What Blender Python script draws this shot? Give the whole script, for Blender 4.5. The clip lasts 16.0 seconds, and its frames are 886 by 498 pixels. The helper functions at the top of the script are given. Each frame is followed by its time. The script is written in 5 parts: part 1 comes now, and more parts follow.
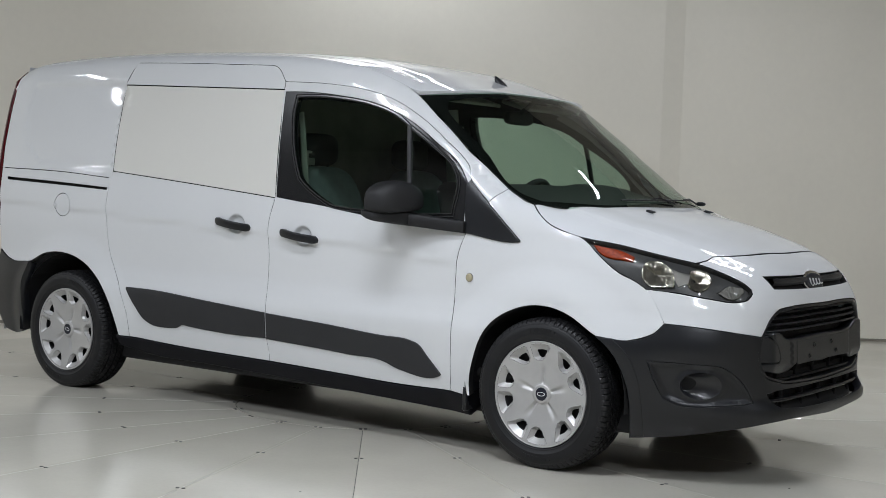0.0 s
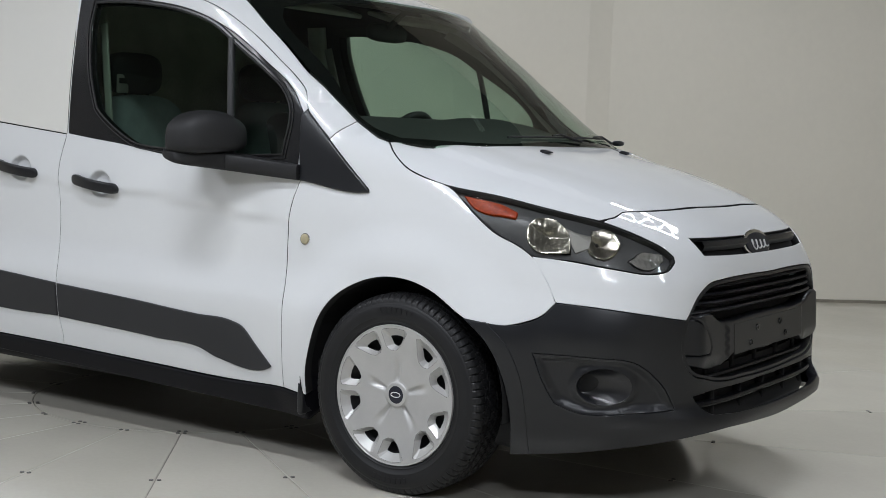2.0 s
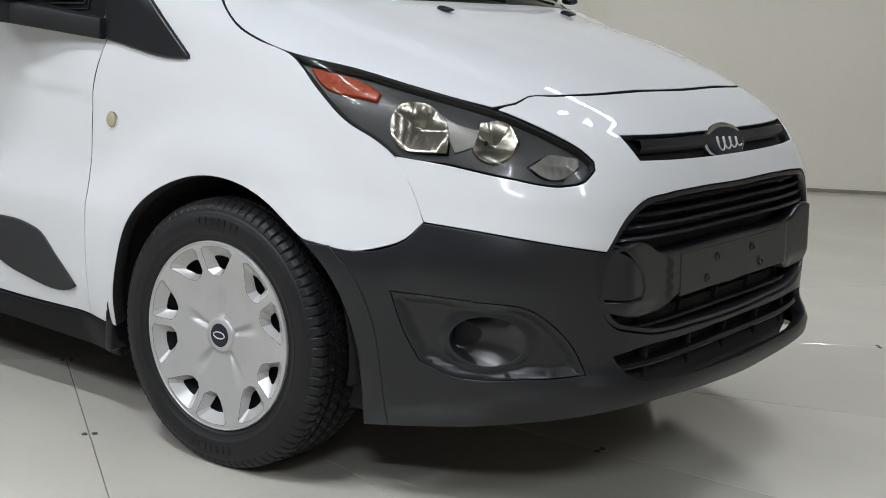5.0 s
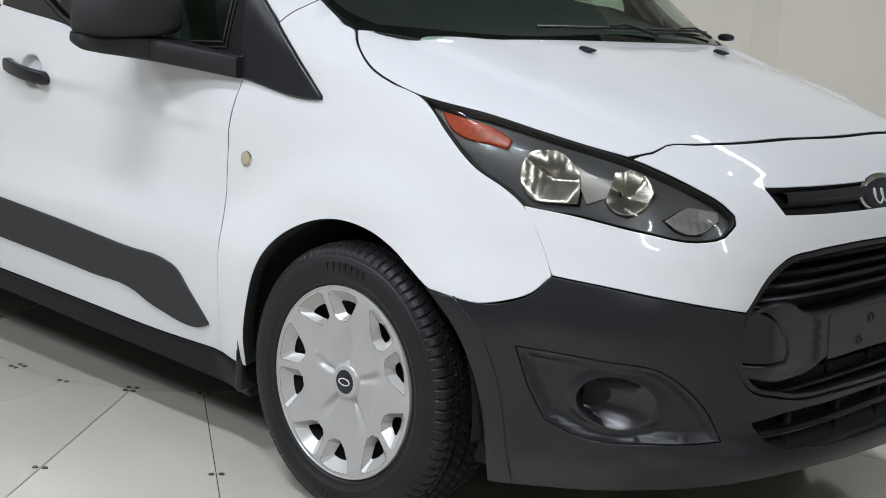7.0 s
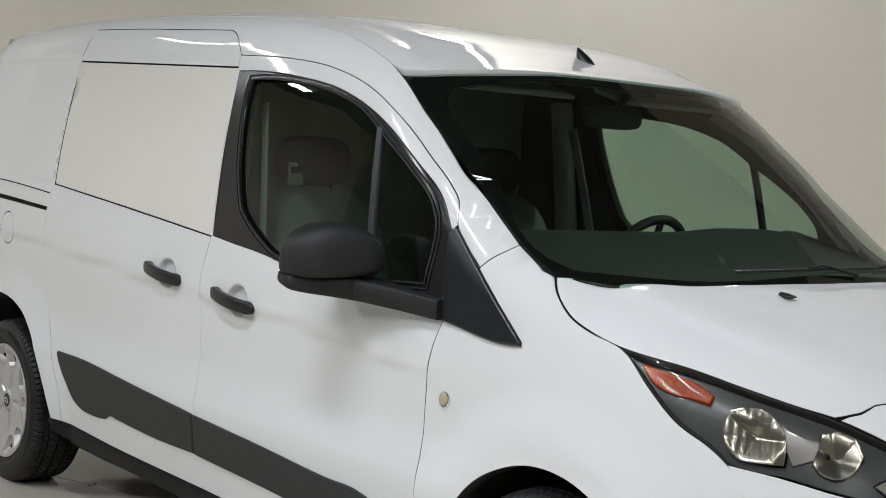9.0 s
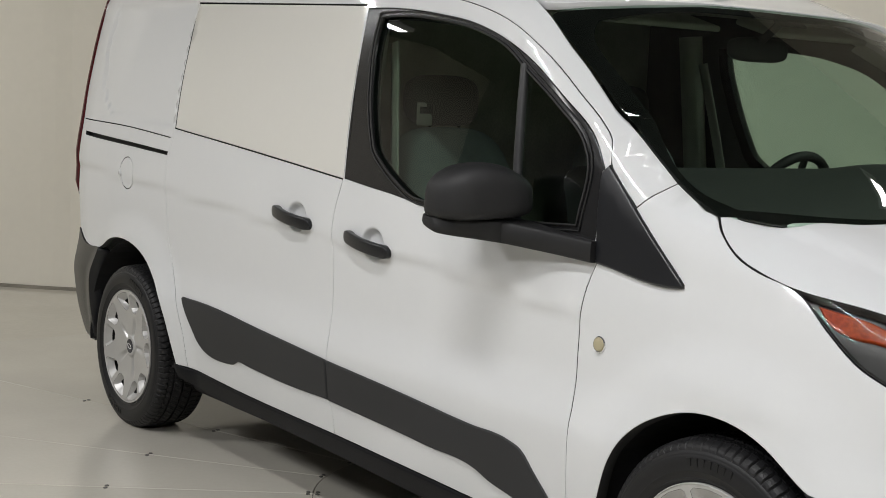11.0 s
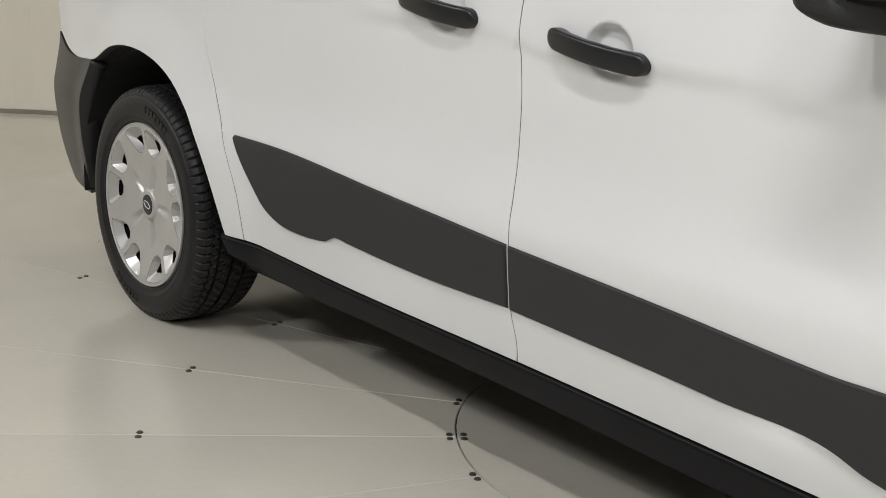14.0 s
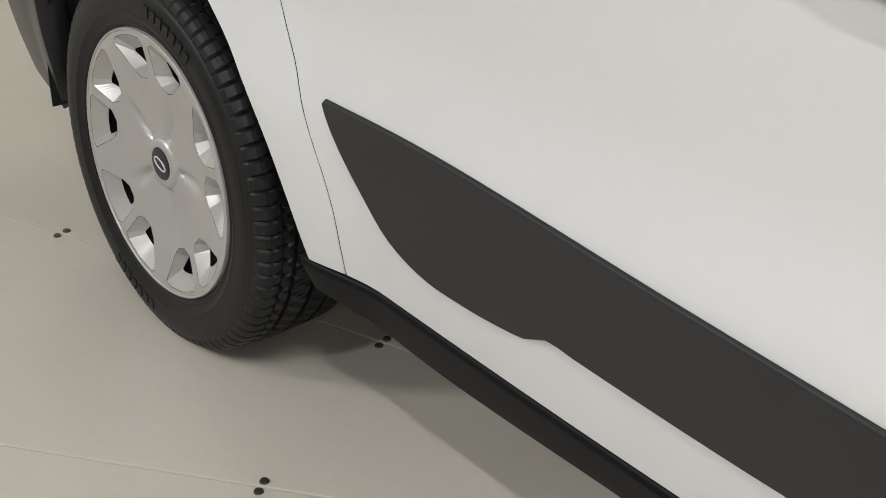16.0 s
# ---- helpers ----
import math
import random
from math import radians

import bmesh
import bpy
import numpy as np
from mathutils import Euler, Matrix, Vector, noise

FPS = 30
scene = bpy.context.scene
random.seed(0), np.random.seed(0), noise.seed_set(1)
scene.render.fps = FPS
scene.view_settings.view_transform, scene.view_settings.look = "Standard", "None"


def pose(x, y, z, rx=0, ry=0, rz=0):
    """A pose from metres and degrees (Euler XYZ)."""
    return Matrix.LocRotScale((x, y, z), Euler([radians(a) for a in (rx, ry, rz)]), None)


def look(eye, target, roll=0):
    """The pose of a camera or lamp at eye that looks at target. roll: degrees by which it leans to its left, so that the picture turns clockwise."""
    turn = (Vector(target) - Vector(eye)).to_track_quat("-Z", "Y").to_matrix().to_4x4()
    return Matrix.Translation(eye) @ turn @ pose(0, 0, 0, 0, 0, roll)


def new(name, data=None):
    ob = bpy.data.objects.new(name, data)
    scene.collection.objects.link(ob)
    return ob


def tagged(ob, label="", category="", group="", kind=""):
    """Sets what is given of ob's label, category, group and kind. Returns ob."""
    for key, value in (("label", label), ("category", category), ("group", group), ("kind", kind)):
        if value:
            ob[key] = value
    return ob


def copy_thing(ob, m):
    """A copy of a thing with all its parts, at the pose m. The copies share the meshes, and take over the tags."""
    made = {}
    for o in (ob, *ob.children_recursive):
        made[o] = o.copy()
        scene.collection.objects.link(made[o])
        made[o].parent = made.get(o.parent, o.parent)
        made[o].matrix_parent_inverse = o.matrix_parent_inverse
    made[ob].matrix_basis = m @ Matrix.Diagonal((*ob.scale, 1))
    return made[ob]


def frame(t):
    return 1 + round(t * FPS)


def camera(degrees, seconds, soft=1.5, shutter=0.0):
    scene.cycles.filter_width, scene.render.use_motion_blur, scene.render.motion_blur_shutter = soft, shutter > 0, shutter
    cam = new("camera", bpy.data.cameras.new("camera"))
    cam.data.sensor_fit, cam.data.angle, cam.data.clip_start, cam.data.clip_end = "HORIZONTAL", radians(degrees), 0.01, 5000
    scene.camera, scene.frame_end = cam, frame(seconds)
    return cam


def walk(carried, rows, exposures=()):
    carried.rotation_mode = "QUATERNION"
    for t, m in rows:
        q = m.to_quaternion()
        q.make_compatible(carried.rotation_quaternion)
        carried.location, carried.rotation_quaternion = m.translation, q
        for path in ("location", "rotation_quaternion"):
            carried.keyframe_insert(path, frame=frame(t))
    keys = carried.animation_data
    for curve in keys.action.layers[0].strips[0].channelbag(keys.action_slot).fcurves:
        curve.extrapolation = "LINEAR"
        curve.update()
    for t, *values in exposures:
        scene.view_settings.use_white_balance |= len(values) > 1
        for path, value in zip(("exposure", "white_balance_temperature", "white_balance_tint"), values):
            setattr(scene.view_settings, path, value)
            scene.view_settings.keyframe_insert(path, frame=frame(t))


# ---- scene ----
cam = camera(36.0, 16.0, soft=0.7)
PATH = [
    (0, (2.979, -5.789, 1.193), (1.817, -4.164, 1.097), 2.0),
    (0.5, (2.834, -5.451, 1.173), (1.687, -3.816, 1.065), 2.0),
    (1, (2.726, -5.089, 1.153), (1.593, -3.446, 1.029), 1.9),
    (1.5, (2.557, -4.726, 1.142), (1.442, -3.071, 1.002), 2.0),
    (2, (2.468, -4.364, 1.157), (1.369, -2.702, 0.985), 2.1),
    (2.5, (2.384, -4.059, 1.142), (1.294, -2.394, 0.939), 2.2),
    (3, (2.268, -3.79, 1.162), (1.188, -2.125, 0.911), 2.5),
    (3.5, (2.23, -3.508, 1.152), (1.148, -1.851, 0.867), 2.6),
    (4, (2.219, -3.332, 1.156), (1.13, -1.684, 0.837), 2.8),
    (4.2, (2.203, -3.285, 1.151), (1.11, -1.644, 0.819), 2.9),
    (6.3, (2.215, -2.962, 1.165), (0.975, -1.449, 0.749), 3.8),
    (6.5, (2.222, -2.955, 1.17), (0.952, -1.464, 0.765), 3.7),
    (7, (2.2, -2.968, 1.211), (0.872, -1.518, 0.843), 3.6),
    (7.5, (2.179, -2.982, 1.264), (0.787, -1.577, 0.964), 3.3),
    (8, (2.164, -3.003, 1.325), (0.718, -1.64, 1.096), 3.2),
    (8.5, (2.162, -3.019, 1.357), (0.671, -1.696, 1.188), 3.3),
    (9, (2.154, -3.029, 1.379), (0.624, -1.749, 1.247), 3.4),
    (9.5, (2.13, -3.057, 1.393), (0.568, -1.814, 1.265), 3.4),
    (10, (2.092, -3.091, 1.402), (0.508, -1.88, 1.252), 3.2),
    (10.2, (2.074, -3.109, 1.397), (0.484, -1.907, 1.237), 3.2),
    (12.3, (1.53, -3.013, 1.225), (-0.047, -1.825, 0.905), 1.7),
    (12.5, (1.428, -2.975, 1.202), (-0.145, -1.784, 0.875), 1.9),
    (13, (1.081, -2.875, 1.197), (-0.475, -1.67, 0.837), 1.9),
    (13.5, (0.7, -2.732, 1.173), (-0.831, -1.514, 0.758), 1.9),
    (14, (0.268, -2.555, 1.156), (-1.232, -1.329, 0.66), 2.2),
    (14.5, (-0.163, -2.333, 1.264), (-1.631, -1.112, 0.670), 2.0),
    (15, (-0.500, -2.100, 1.286), (-1.928, -0.897, 0.568), 1.5),
    (15.5, (-0.884, -1.967, 1.262), (-2.277, -0.798, 0.427), 1.1),
    (16, (-1.227, -1.831, 1.240), (-2.577, -0.690, 0.303), 1.2),
]
EXPOSURES = [(0, -0.30, 6020, 10), (2, -0.26, 6070, 10), (3.5, -0.22, 6130, 10), (7, -0.03, 6050, 10), (9, -0.24, 6350, 10), (10, -0.28, 6500, 10), (12.5, -0.18, 6650, 10), (16, 0.04, 6700, 10)]
walk(cam, [(t, look(eye, target, roll)) for t, eye, target, roll in PATH], EXPOSURES)


# ---- world and lights ----
from mathutils.geometry import delaunay_2d_cdt

world = bpy.data.worlds.new("studio")
world.use_nodes = True
world.node_tree.nodes["Background"].inputs[0].default_value = (0.62, 0.63, 0.66, 1)
world.node_tree.nodes["Background"].inputs[1].default_value = 0.02
scene.world = world


# ---- materials ----
def principled(name, color, rough=0.5, metal=0.0, coat=0.0, spec=0.5):
    m = bpy.data.materials.new(name)
    m.use_nodes = True
    b = m.node_tree.nodes["Principled BSDF"]
    b.inputs["Base Color"].default_value = (*color, 1)
    b.inputs["Roughness"].default_value = rough
    b.inputs["Metallic"].default_value = metal
    b.inputs["Coat Weight"].default_value = coat
    b.inputs["Coat Roughness"].default_value = 0.03
    b.inputs["Specular IOR Level"].default_value = spec
    return m


def worn(m, scale, amount, fine=0.0, bump=0.0, bump_scale=400.0, rough_var=0.0):
    """Adds two scales of colour variation and a fine relief to a material."""
    nt = m.node_tree
    b = nt.nodes["Principled BSDF"]
    base = tuple(b.inputs["Base Color"].default_value)
    geo = nt.nodes.new("ShaderNodeTexCoord")
    big = nt.nodes.new("ShaderNodeTexNoise")
    big.inputs["Scale"].default_value = scale
    big.inputs["Detail"].default_value = 5
    nt.links.new(geo.outputs["Object"], big.inputs["Vector"])
    ramp = nt.nodes.new("ShaderNodeMapRange")
    ramp.inputs["From Min"].default_value, ramp.inputs["From Max"].default_value = 0.3, 0.7
    ramp.inputs["To Min"].default_value, ramp.inputs["To Max"].default_value = 1 - amount, 1 + amount
    nt.links.new(big.outputs["Fac"], ramp.inputs["Value"])
    small = nt.nodes.new("ShaderNodeTexNoise")
    small.inputs["Scale"].default_value = scale * 24
    small.inputs["Detail"].default_value = 3
    nt.links.new(geo.outputs["Object"], small.inputs["Vector"])
    ramp2 = nt.nodes.new("ShaderNodeMapRange")
    ramp2.inputs["From Min"].default_value, ramp2.inputs["From Max"].default_value = 0.3, 0.7
    ramp2.inputs["To Min"].default_value, ramp2.inputs["To Max"].default_value = 1 - fine, 1 + fine
    nt.links.new(small.outputs["Fac"], ramp2.inputs["Value"])
    mul = nt.nodes.new("ShaderNodeMath")
    mul.operation = "MULTIPLY"
    nt.links.new(ramp.outputs[0], mul.inputs[0])
    nt.links.new(ramp2.outputs[0], mul.inputs[1])
    mix = nt.nodes.new("ShaderNodeVectorMath")
    mix.operation = "SCALE"
    mix.inputs[0].default_value = base[:3]
    nt.links.new(mul.outputs[0], mix.inputs["Scale"])
    nt.links.new(mix.outputs[0], b.inputs["Base Color"])
    if rough_var:
        rr = nt.nodes.new("ShaderNodeMapRange")
        r0 = b.inputs["Roughness"].default_value
        rr.inputs["From Min"].default_value, rr.inputs["From Max"].default_value = 0.3, 0.7
        rr.inputs["To Min"].default_value, rr.inputs["To Max"].default_value = r0 - rough_var, r0 + rough_var
        nt.links.new(big.outputs["Fac"], rr.inputs["Value"])
        nt.links.new(rr.outputs[0], b.inputs["Roughness"])
    if bump:
        grain = nt.nodes.new("ShaderNodeTexNoise")
        grain.inputs["Scale"].default_value = bump_scale
        grain.inputs["Detail"].default_value = 2
        nt.links.new(geo.outputs["Object"], grain.inputs["Vector"])
        bn = nt.nodes.new("ShaderNodeBump")
        bn.inputs["Strength"].default_value = bump
        bn.inputs["Distance"].default_value = 0.002
        nt.links.new(grain.outputs["Fac"], bn.inputs["Height"])
        nt.links.new(bn.outputs[0], b.inputs["Normal"])
    return m


def specked(m, cell, share, size, color):
    """Scatters small irregular dirt specks over a material."""
    nt = m.node_tree
    b = nt.nodes["Principled BSDF"]
    link = b.inputs["Base Color"].links[0]
    geo = nt.nodes.new("ShaderNodeTexCoord")
    vor = nt.nodes.new("ShaderNodeTexVoronoi")
    vor.inputs["Scale"].default_value = 1 / cell
    nt.links.new(geo.outputs["Object"], vor.inputs["Vector"])
    near = nt.nodes.new("ShaderNodeMath")
    near.operation, near.inputs[1].default_value = "LESS_THAN", size / cell
    nt.links.new(vor.outputs["Distance"], near.inputs[0])
    sep = nt.nodes.new("ShaderNodeSeparateColor")
    nt.links.new(vor.outputs["Color"], sep.inputs[0])
    pick = nt.nodes.new("ShaderNodeMath")
    pick.operation, pick.inputs[1].default_value = "LESS_THAN", share
    nt.links.new(sep.outputs[0], pick.inputs[0])
    both_on = nt.nodes.new("ShaderNodeMath")
    both_on.operation = "MULTIPLY"
    nt.links.new(near.outputs[0], both_on.inputs[0])
    nt.links.new(pick.outputs[0], both_on.inputs[1])
    mix = nt.nodes.new("ShaderNodeMix")
    mix.data_type = "RGBA"
    nt.links.new(both_on.outputs[0], mix.inputs["Factor"])
    nt.links.new(link.from_socket, mix.inputs[6])
    mix.inputs[7].default_value = (*color, 1)
    nt.links.new(mix.outputs[2], b.inputs["Base Color"])
    return m


def by_piece(m, amount):
    """Each piece gets a slightly different tone."""
    nt = m.node_tree
    b = nt.nodes["Principled BSDF"]
    link = b.inputs["Base Color"].links[0]
    info = nt.nodes.new("ShaderNodeObjectInfo")
    rng = nt.nodes.new("ShaderNodeMapRange")
    rng.inputs["To Min"].default_value, rng.inputs["To Max"].default_value = 1 - amount, 1 + amount
    nt.links.new(info.outputs["Random"], rng.inputs["Value"])
    mul = nt.nodes.new("ShaderNodeVectorMath")
    mul.operation = "SCALE"
    nt.links.new(link.from_socket, mul.inputs[0])
    nt.links.new(rng.outputs[0], mul.inputs["Scale"])
    nt.links.new(mul.outputs[0], b.inputs["Base Color"])
    return m


def glass(name, tint, rough=0.0, base=0.085, grow=0.9):
    """Thin tinted glazing: a clear coloured pass with a mirror coat that grows towards grazing."""
    m = bpy.data.materials.new(name)
    m.use_nodes = True
    nt = m.node_tree
    nt.nodes.remove(nt.nodes["Principled BSDF"])
    out = nt.nodes["Material Output"]
    clear = nt.nodes.new("ShaderNodeBsdfTransparent")
    clear.inputs[0].default_value = (*tint, 1)
    gloss = nt.nodes.new("ShaderNodeBsdfGlossy")
    gloss.inputs["Roughness"].default_value = rough
    face = nt.nodes.new("ShaderNodeLayerWeight")
    face.inputs["Blend"].default_value = 0.5
    power = nt.nodes.new("ShaderNodeMath")
    power.operation, power.inputs[1].default_value = "POWER", 5.0
    nt.links.new(face.outputs["Facing"], power.inputs[0])
    fres = nt.nodes.new("ShaderNodeMath")
    fres.operation, fres.inputs[1].default_value, fres.inputs[2].default_value = "MULTIPLY_ADD", grow, base
    nt.links.new(power.outputs[0], fres.inputs[0])
    mix = nt.nodes.new("ShaderNodeMixShader")
    nt.links.new(fres.outputs[0], mix.inputs[0])
    nt.links.new(clear.outputs[0], mix.inputs[1])
    nt.links.new(gloss.outputs[0], mix.inputs[2])
    nt.links.new(mix.outputs[0], out.inputs[0])
    return m


def glow(name, color, strength):
    m = bpy.data.materials.new(name)
    m.use_nodes = True
    b = m.node_tree.nodes["Principled BSDF"]
    b.inputs["Base Color"].default_value = (0.8, 0.8, 0.8, 1)
    b.inputs["Emission Color"].default_value = (*color, 1)
    b.inputs["Emission Strength"].default_value = strength
    return m


PAINT = worn(principled("white_paint", (0.70, 0.71, 0.72), 0.6, 0, 0.9, 0.0), 1.5, 0.006, 0.004)
PLASTIC = worn(principled("grained_black_plastic", (0.0082, 0.0088, 0.0110), 0.32, spec=0.5), 6, 0.12, 0.06, 0.08, 700)
TRIM = worn(principled("grey_door_trim", (0.0175, 0.018, 0.0205), 0.55), 6, 0.08, 0.06, 0.25, 1100)
BLANKPAINT = worn(principled("cream_white_paint", (0.715, 0.705, 0.665), 0.6, 0, 0.9, 0.0), 1.5, 0.008, 0.004)
SILLBLACK = worn(principled("dark_sill_plastic", (0.005, 0.005, 0.007), 0.45, spec=0.15), 6, 0.12, 0.06, 0.08, 700)
GLOSSBLACK = principled("gloss_black_trim", (0.012, 0.012, 0.013), 0.22)
MATTBLACK = worn(principled("matt_black_plastic", (0.011, 0.011, 0.012), 0.55, spec=0.4), 6, 0.1, 0.06, 0.25, 900)
BOWLBLACK = principled("satin_black_bowl", (0.010, 0.010, 0.012), 0.30, spec=0.6)
DIVIDER = principled("divider_grey", (0.022, 0.022, 0.024), 0.4)
RUBBER = worn(principled("tyre_rubber", (0.0085, 0.0085, 0.0095), 0.50, spec=0.35), 9, 0.25, 0.12, 0.15, 300)
DARK = principled("black_void", (0.008, 0.008, 0.009), 0.8)
# black of the real rubber seals, and of the shade painted into panel gaps
SEAL_GAP_BLACK = principled("seal_and_gap_black", (0.012, 0.012, 0.012), 0.6)
SILVER = worn(principled("silver_hubcap_paint", (0.47, 0.465, 0.455), 0.34, 0.35, 0.25), 12, 0.05, 0.02)
STEEL = worn(principled("dark_steel_rim", (0.03, 0.03, 0.032), 0.5, 0.6), 10, 0.2, 0.1)
CHROME = principled("chrome", (0.82, 0.82, 0.83), 0.10, 1.0)
BADGEBLUE = principled("badge_blue", (0.006, 0.008, 0.018), 0.35, 0, 0.1)
BADGEMARK = principled("badge_mark_silver", (0.62, 0.62, 0.63), 0.45)
BRIDGE_GREY = principled("lamp_bridge_grey", (0.20, 0.195, 0.18), 0.42, 0.6)
AMBER = worn(principled("amber_lens", (0.30, 0.036, 0.004), 0.35, 0, 0.0, 0.15), 90, 0.30, 0.0)
REFLECTOR = principled("lamp_reflector", (0.33, 0.315, 0.265), 0.22, 0.9)
MARKER = principled("side_marker_lens", (0.42, 0.37, 0.24), 0.25, 0, 0.5)
REDLENS = principled("tail_lamp_red", (0.07, 0.004, 0.006), 0.15, 0, 0.6)
SCREEN = glass("windscreen_glass", (0.68, 0.80, 0.72))
SIDEGLASS = glass("side_window_glass", (0.54, 0.66, 0.585))
LENS = glass("headlamp_lens", (0.84, 0.84, 0.82), 0.0, 0.014, 0.20)
FRIT = principled("screen_frit_black", (0.005, 0.005, 0.005), 0.9, spec=0.05)
FABRIC = worn(principled("seat_fabric_grey", (0.22, 0.25, 0.255), 0.9, spec=0.2), 20, 0.1, 0.15, 0.4, 700)
DASH = worn(principled("dashboard_plastic", (0.026, 0.025, 0.024), 0.65), 8, 0.1, 0.05, 0.2, 900)
LINER = worn(principled("headliner_grey", (0.44, 0.43, 0.38), 0.95, spec=0.1), 10, 0.05, 0.05)
BULK = worn(principled("bulkhead_board_olive", (0.34, 0.33, 0.27), 0.9, spec=0.1), 6, 0.18, 0.10, 0.3, 60)
MIRROR = principled("mirror_glass", (0.85, 0.86, 0.87), 0.02, 1.0)
FLOOR = worn(principled("turntable_panel_enamel", (0.525, 0.502, 0.440), 0.11, 0, 0.0), 2.2, 0.035, 0.015, 0.012, 60, 0.04)
FLOOR2 = worn(principled("studio_floor_enamel", (0.54, 0.512, 0.44), 0.13), 1.2, 0.04, 0.02, 0.012, 50, 0.04)
by_piece(FLOOR, 0.07)
for m in (FLOOR, FLOOR2):
    specked(m, 0.22, 0.35, 0.0045, (0.10, 0.085, 0.06))
WALL = worn(principled("cream_wall_paint", (0.80, 0.76, 0.665), 0.55), 0.8, 0.03, 0.01, 0.03, 120)
specked(WALL, 0.9, 0.10, 0.014, (0.42, 0.37, 0.30))
SEALANT = worn(principled("wall_foot_sealant", (0.20, 0.18, 0.14), 0.6), 6, 0.2, 0.1)
HALL = worn(principled("hall_grey_paint", (0.24, 0.24, 0.235), 0.7), 0.7, 0.15, 0.05)
CEIL = worn(principled("dark_ceiling_paint", (0.085, 0.085, 0.085), 0.8), 1.0, 0.1, 0.05)
SCREW = worn(principled("dull_steel_screw", (0.09, 0.085, 0.08), 0.45, 0.8), 60, 0.2, 0.1)
HOUSING = worn(principled("lamp_housing_white", (0.7, 0.7, 0.7), 0.5), 5, 0.05, 0.02)


# ---- mesh helpers ----
def part(name, data, material, parent=None, label=""):
    """Links a mesh (verts, faces[, normals]) or a bmesh as one object under a thing or a part, at world coordinates."""
    me = bpy.data.meshes.new(name)
    if isinstance(data, bmesh.types.BMesh):
        data.to_mesh(me)
        data.free()
    else:
        me.from_pydata(data[0], [], data[1])
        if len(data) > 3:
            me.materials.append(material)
            # second slot blackens the lip faces, standing in for shade in the gaps
            me.materials.append(SEAL_GAP_BLACK)
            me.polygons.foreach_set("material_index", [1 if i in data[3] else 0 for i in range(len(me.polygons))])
        if len(data) > 2:
            me.polygons.foreach_set("use_smooth", [True] * len(me.polygons))
            me.normals_split_custom_set_from_vertices(data[2])
    if not me.materials:
        me.materials.append(material)
    ob = new(name, me)
    if parent is not None:
        ob.parent = parent
        ob.matrix_parent_inverse = base_of(parent).inverted()
    if label:
        tagged(ob, label)
    return ob


def base_of(ob):
    m = ob.matrix_basis.copy()
    while ob.parent is not None:
        m = ob.parent.matrix_basis @ ob.matrix_parent_inverse @ m
        ob = ob.parent
    return m


def smooth_outline(pts, seg=0.02, sharp=35):
    """A closed outline drawn smoothly through the points, with corners kept where it turns by more than the sharp angle."""
    n = len(pts)
    P = [Vector(p).to_2d() for p in pts]
    tin, tout = [None] * n, [None] * n
    for i in range(n):
        a, b = P[i] - P[i - 1], P[(i + 1) % n] - P[i]
        turn = abs(math.degrees(a.angle_signed(b, 0.0))) if a.length > 1e-9 and b.length > 1e-9 else 0
        if turn < sharp:
            d = (a.normalized() * b.length + b.normalized() * a.length)
            d = d.normalized() if d.length > 1e-9 else a.normalized()
            tin[i] = tout[i] = d
        else:
            tin[i], tout[i] = None, None
    out = []
    for i in range(n):
        p, q = P[i], P[(i + 1) % n]
        L = (q - p).length
        ta = tout[i] if tout[i] is not None else (q - p).normalized()
        tb = tin[(i + 1) % n] if tin[(i + 1) % n] is not None else (q - p).normalized()
        k = max(1, int(round(L / seg)))
        for j in range(k):
            t = j / k
            out.append((1 + 2 * t) * (1 - t) ** 2 * p + t * (1 - t) ** 2 * L * ta + t * t * (3 - 2 * t) * q + t * t * (t - 1) * L * tb)
    return out


def area2(poly):
    return 0.5 * sum(poly[i - 1].x * poly[i].y - poly[i].x * poly[i - 1].y for i in range(len(poly)))


def inset(poly, d):
    """The outline moved inwards by d (counter-clockwise outlines; negative d moves outwards)."""
    n = len(poly)
    out = []
    for i in range(n):
        a = (poly[i] - poly[i - 1])
        b = (poly[(i + 1) % n] - poly[i])
        na = Vector((-a.y, a.x)).normalized()
        nb = Vector((-b.y, b.x)).normalized()
        m = na + nb
        m = m.normalized() if m.length > 1e-6 else na
        c = max(0.45, m.dot(na))
        out.append(poly[i] + m * (d / c))
    return out


def inside(p, poly):
    c = False
    n = len(poly)
    j = n - 1
    for i in range(n):
        a, b = poly[i], poly[j]
        if (a.y > p[1]) != (b.y > p[1]) and p[0] < (b.x - a.x) * (p[1] - a.y) / (b.y - a.y) + a.x:
            c = not c
        j = i
    return c


CENTRE = Vector((-1.45, 0, 0.75))


def normal_at(fn, u, v, away=None):
    e = 0.004
    du = Vector(fn(u + e, v)) - Vector(fn(u - e, v))
    dv = Vector(fn(u, v + e)) - Vector(fn(u, v - e))
    n = du.cross(dv)
    n = n.normalized() if n.length > 1e-12 else Vector((0, 0, 1))
    p = Vector(fn(u, v))
    ref = (p - CENTRE) if away is None else Vector(away)
    return n if n.dot(ref) > 0 else -n


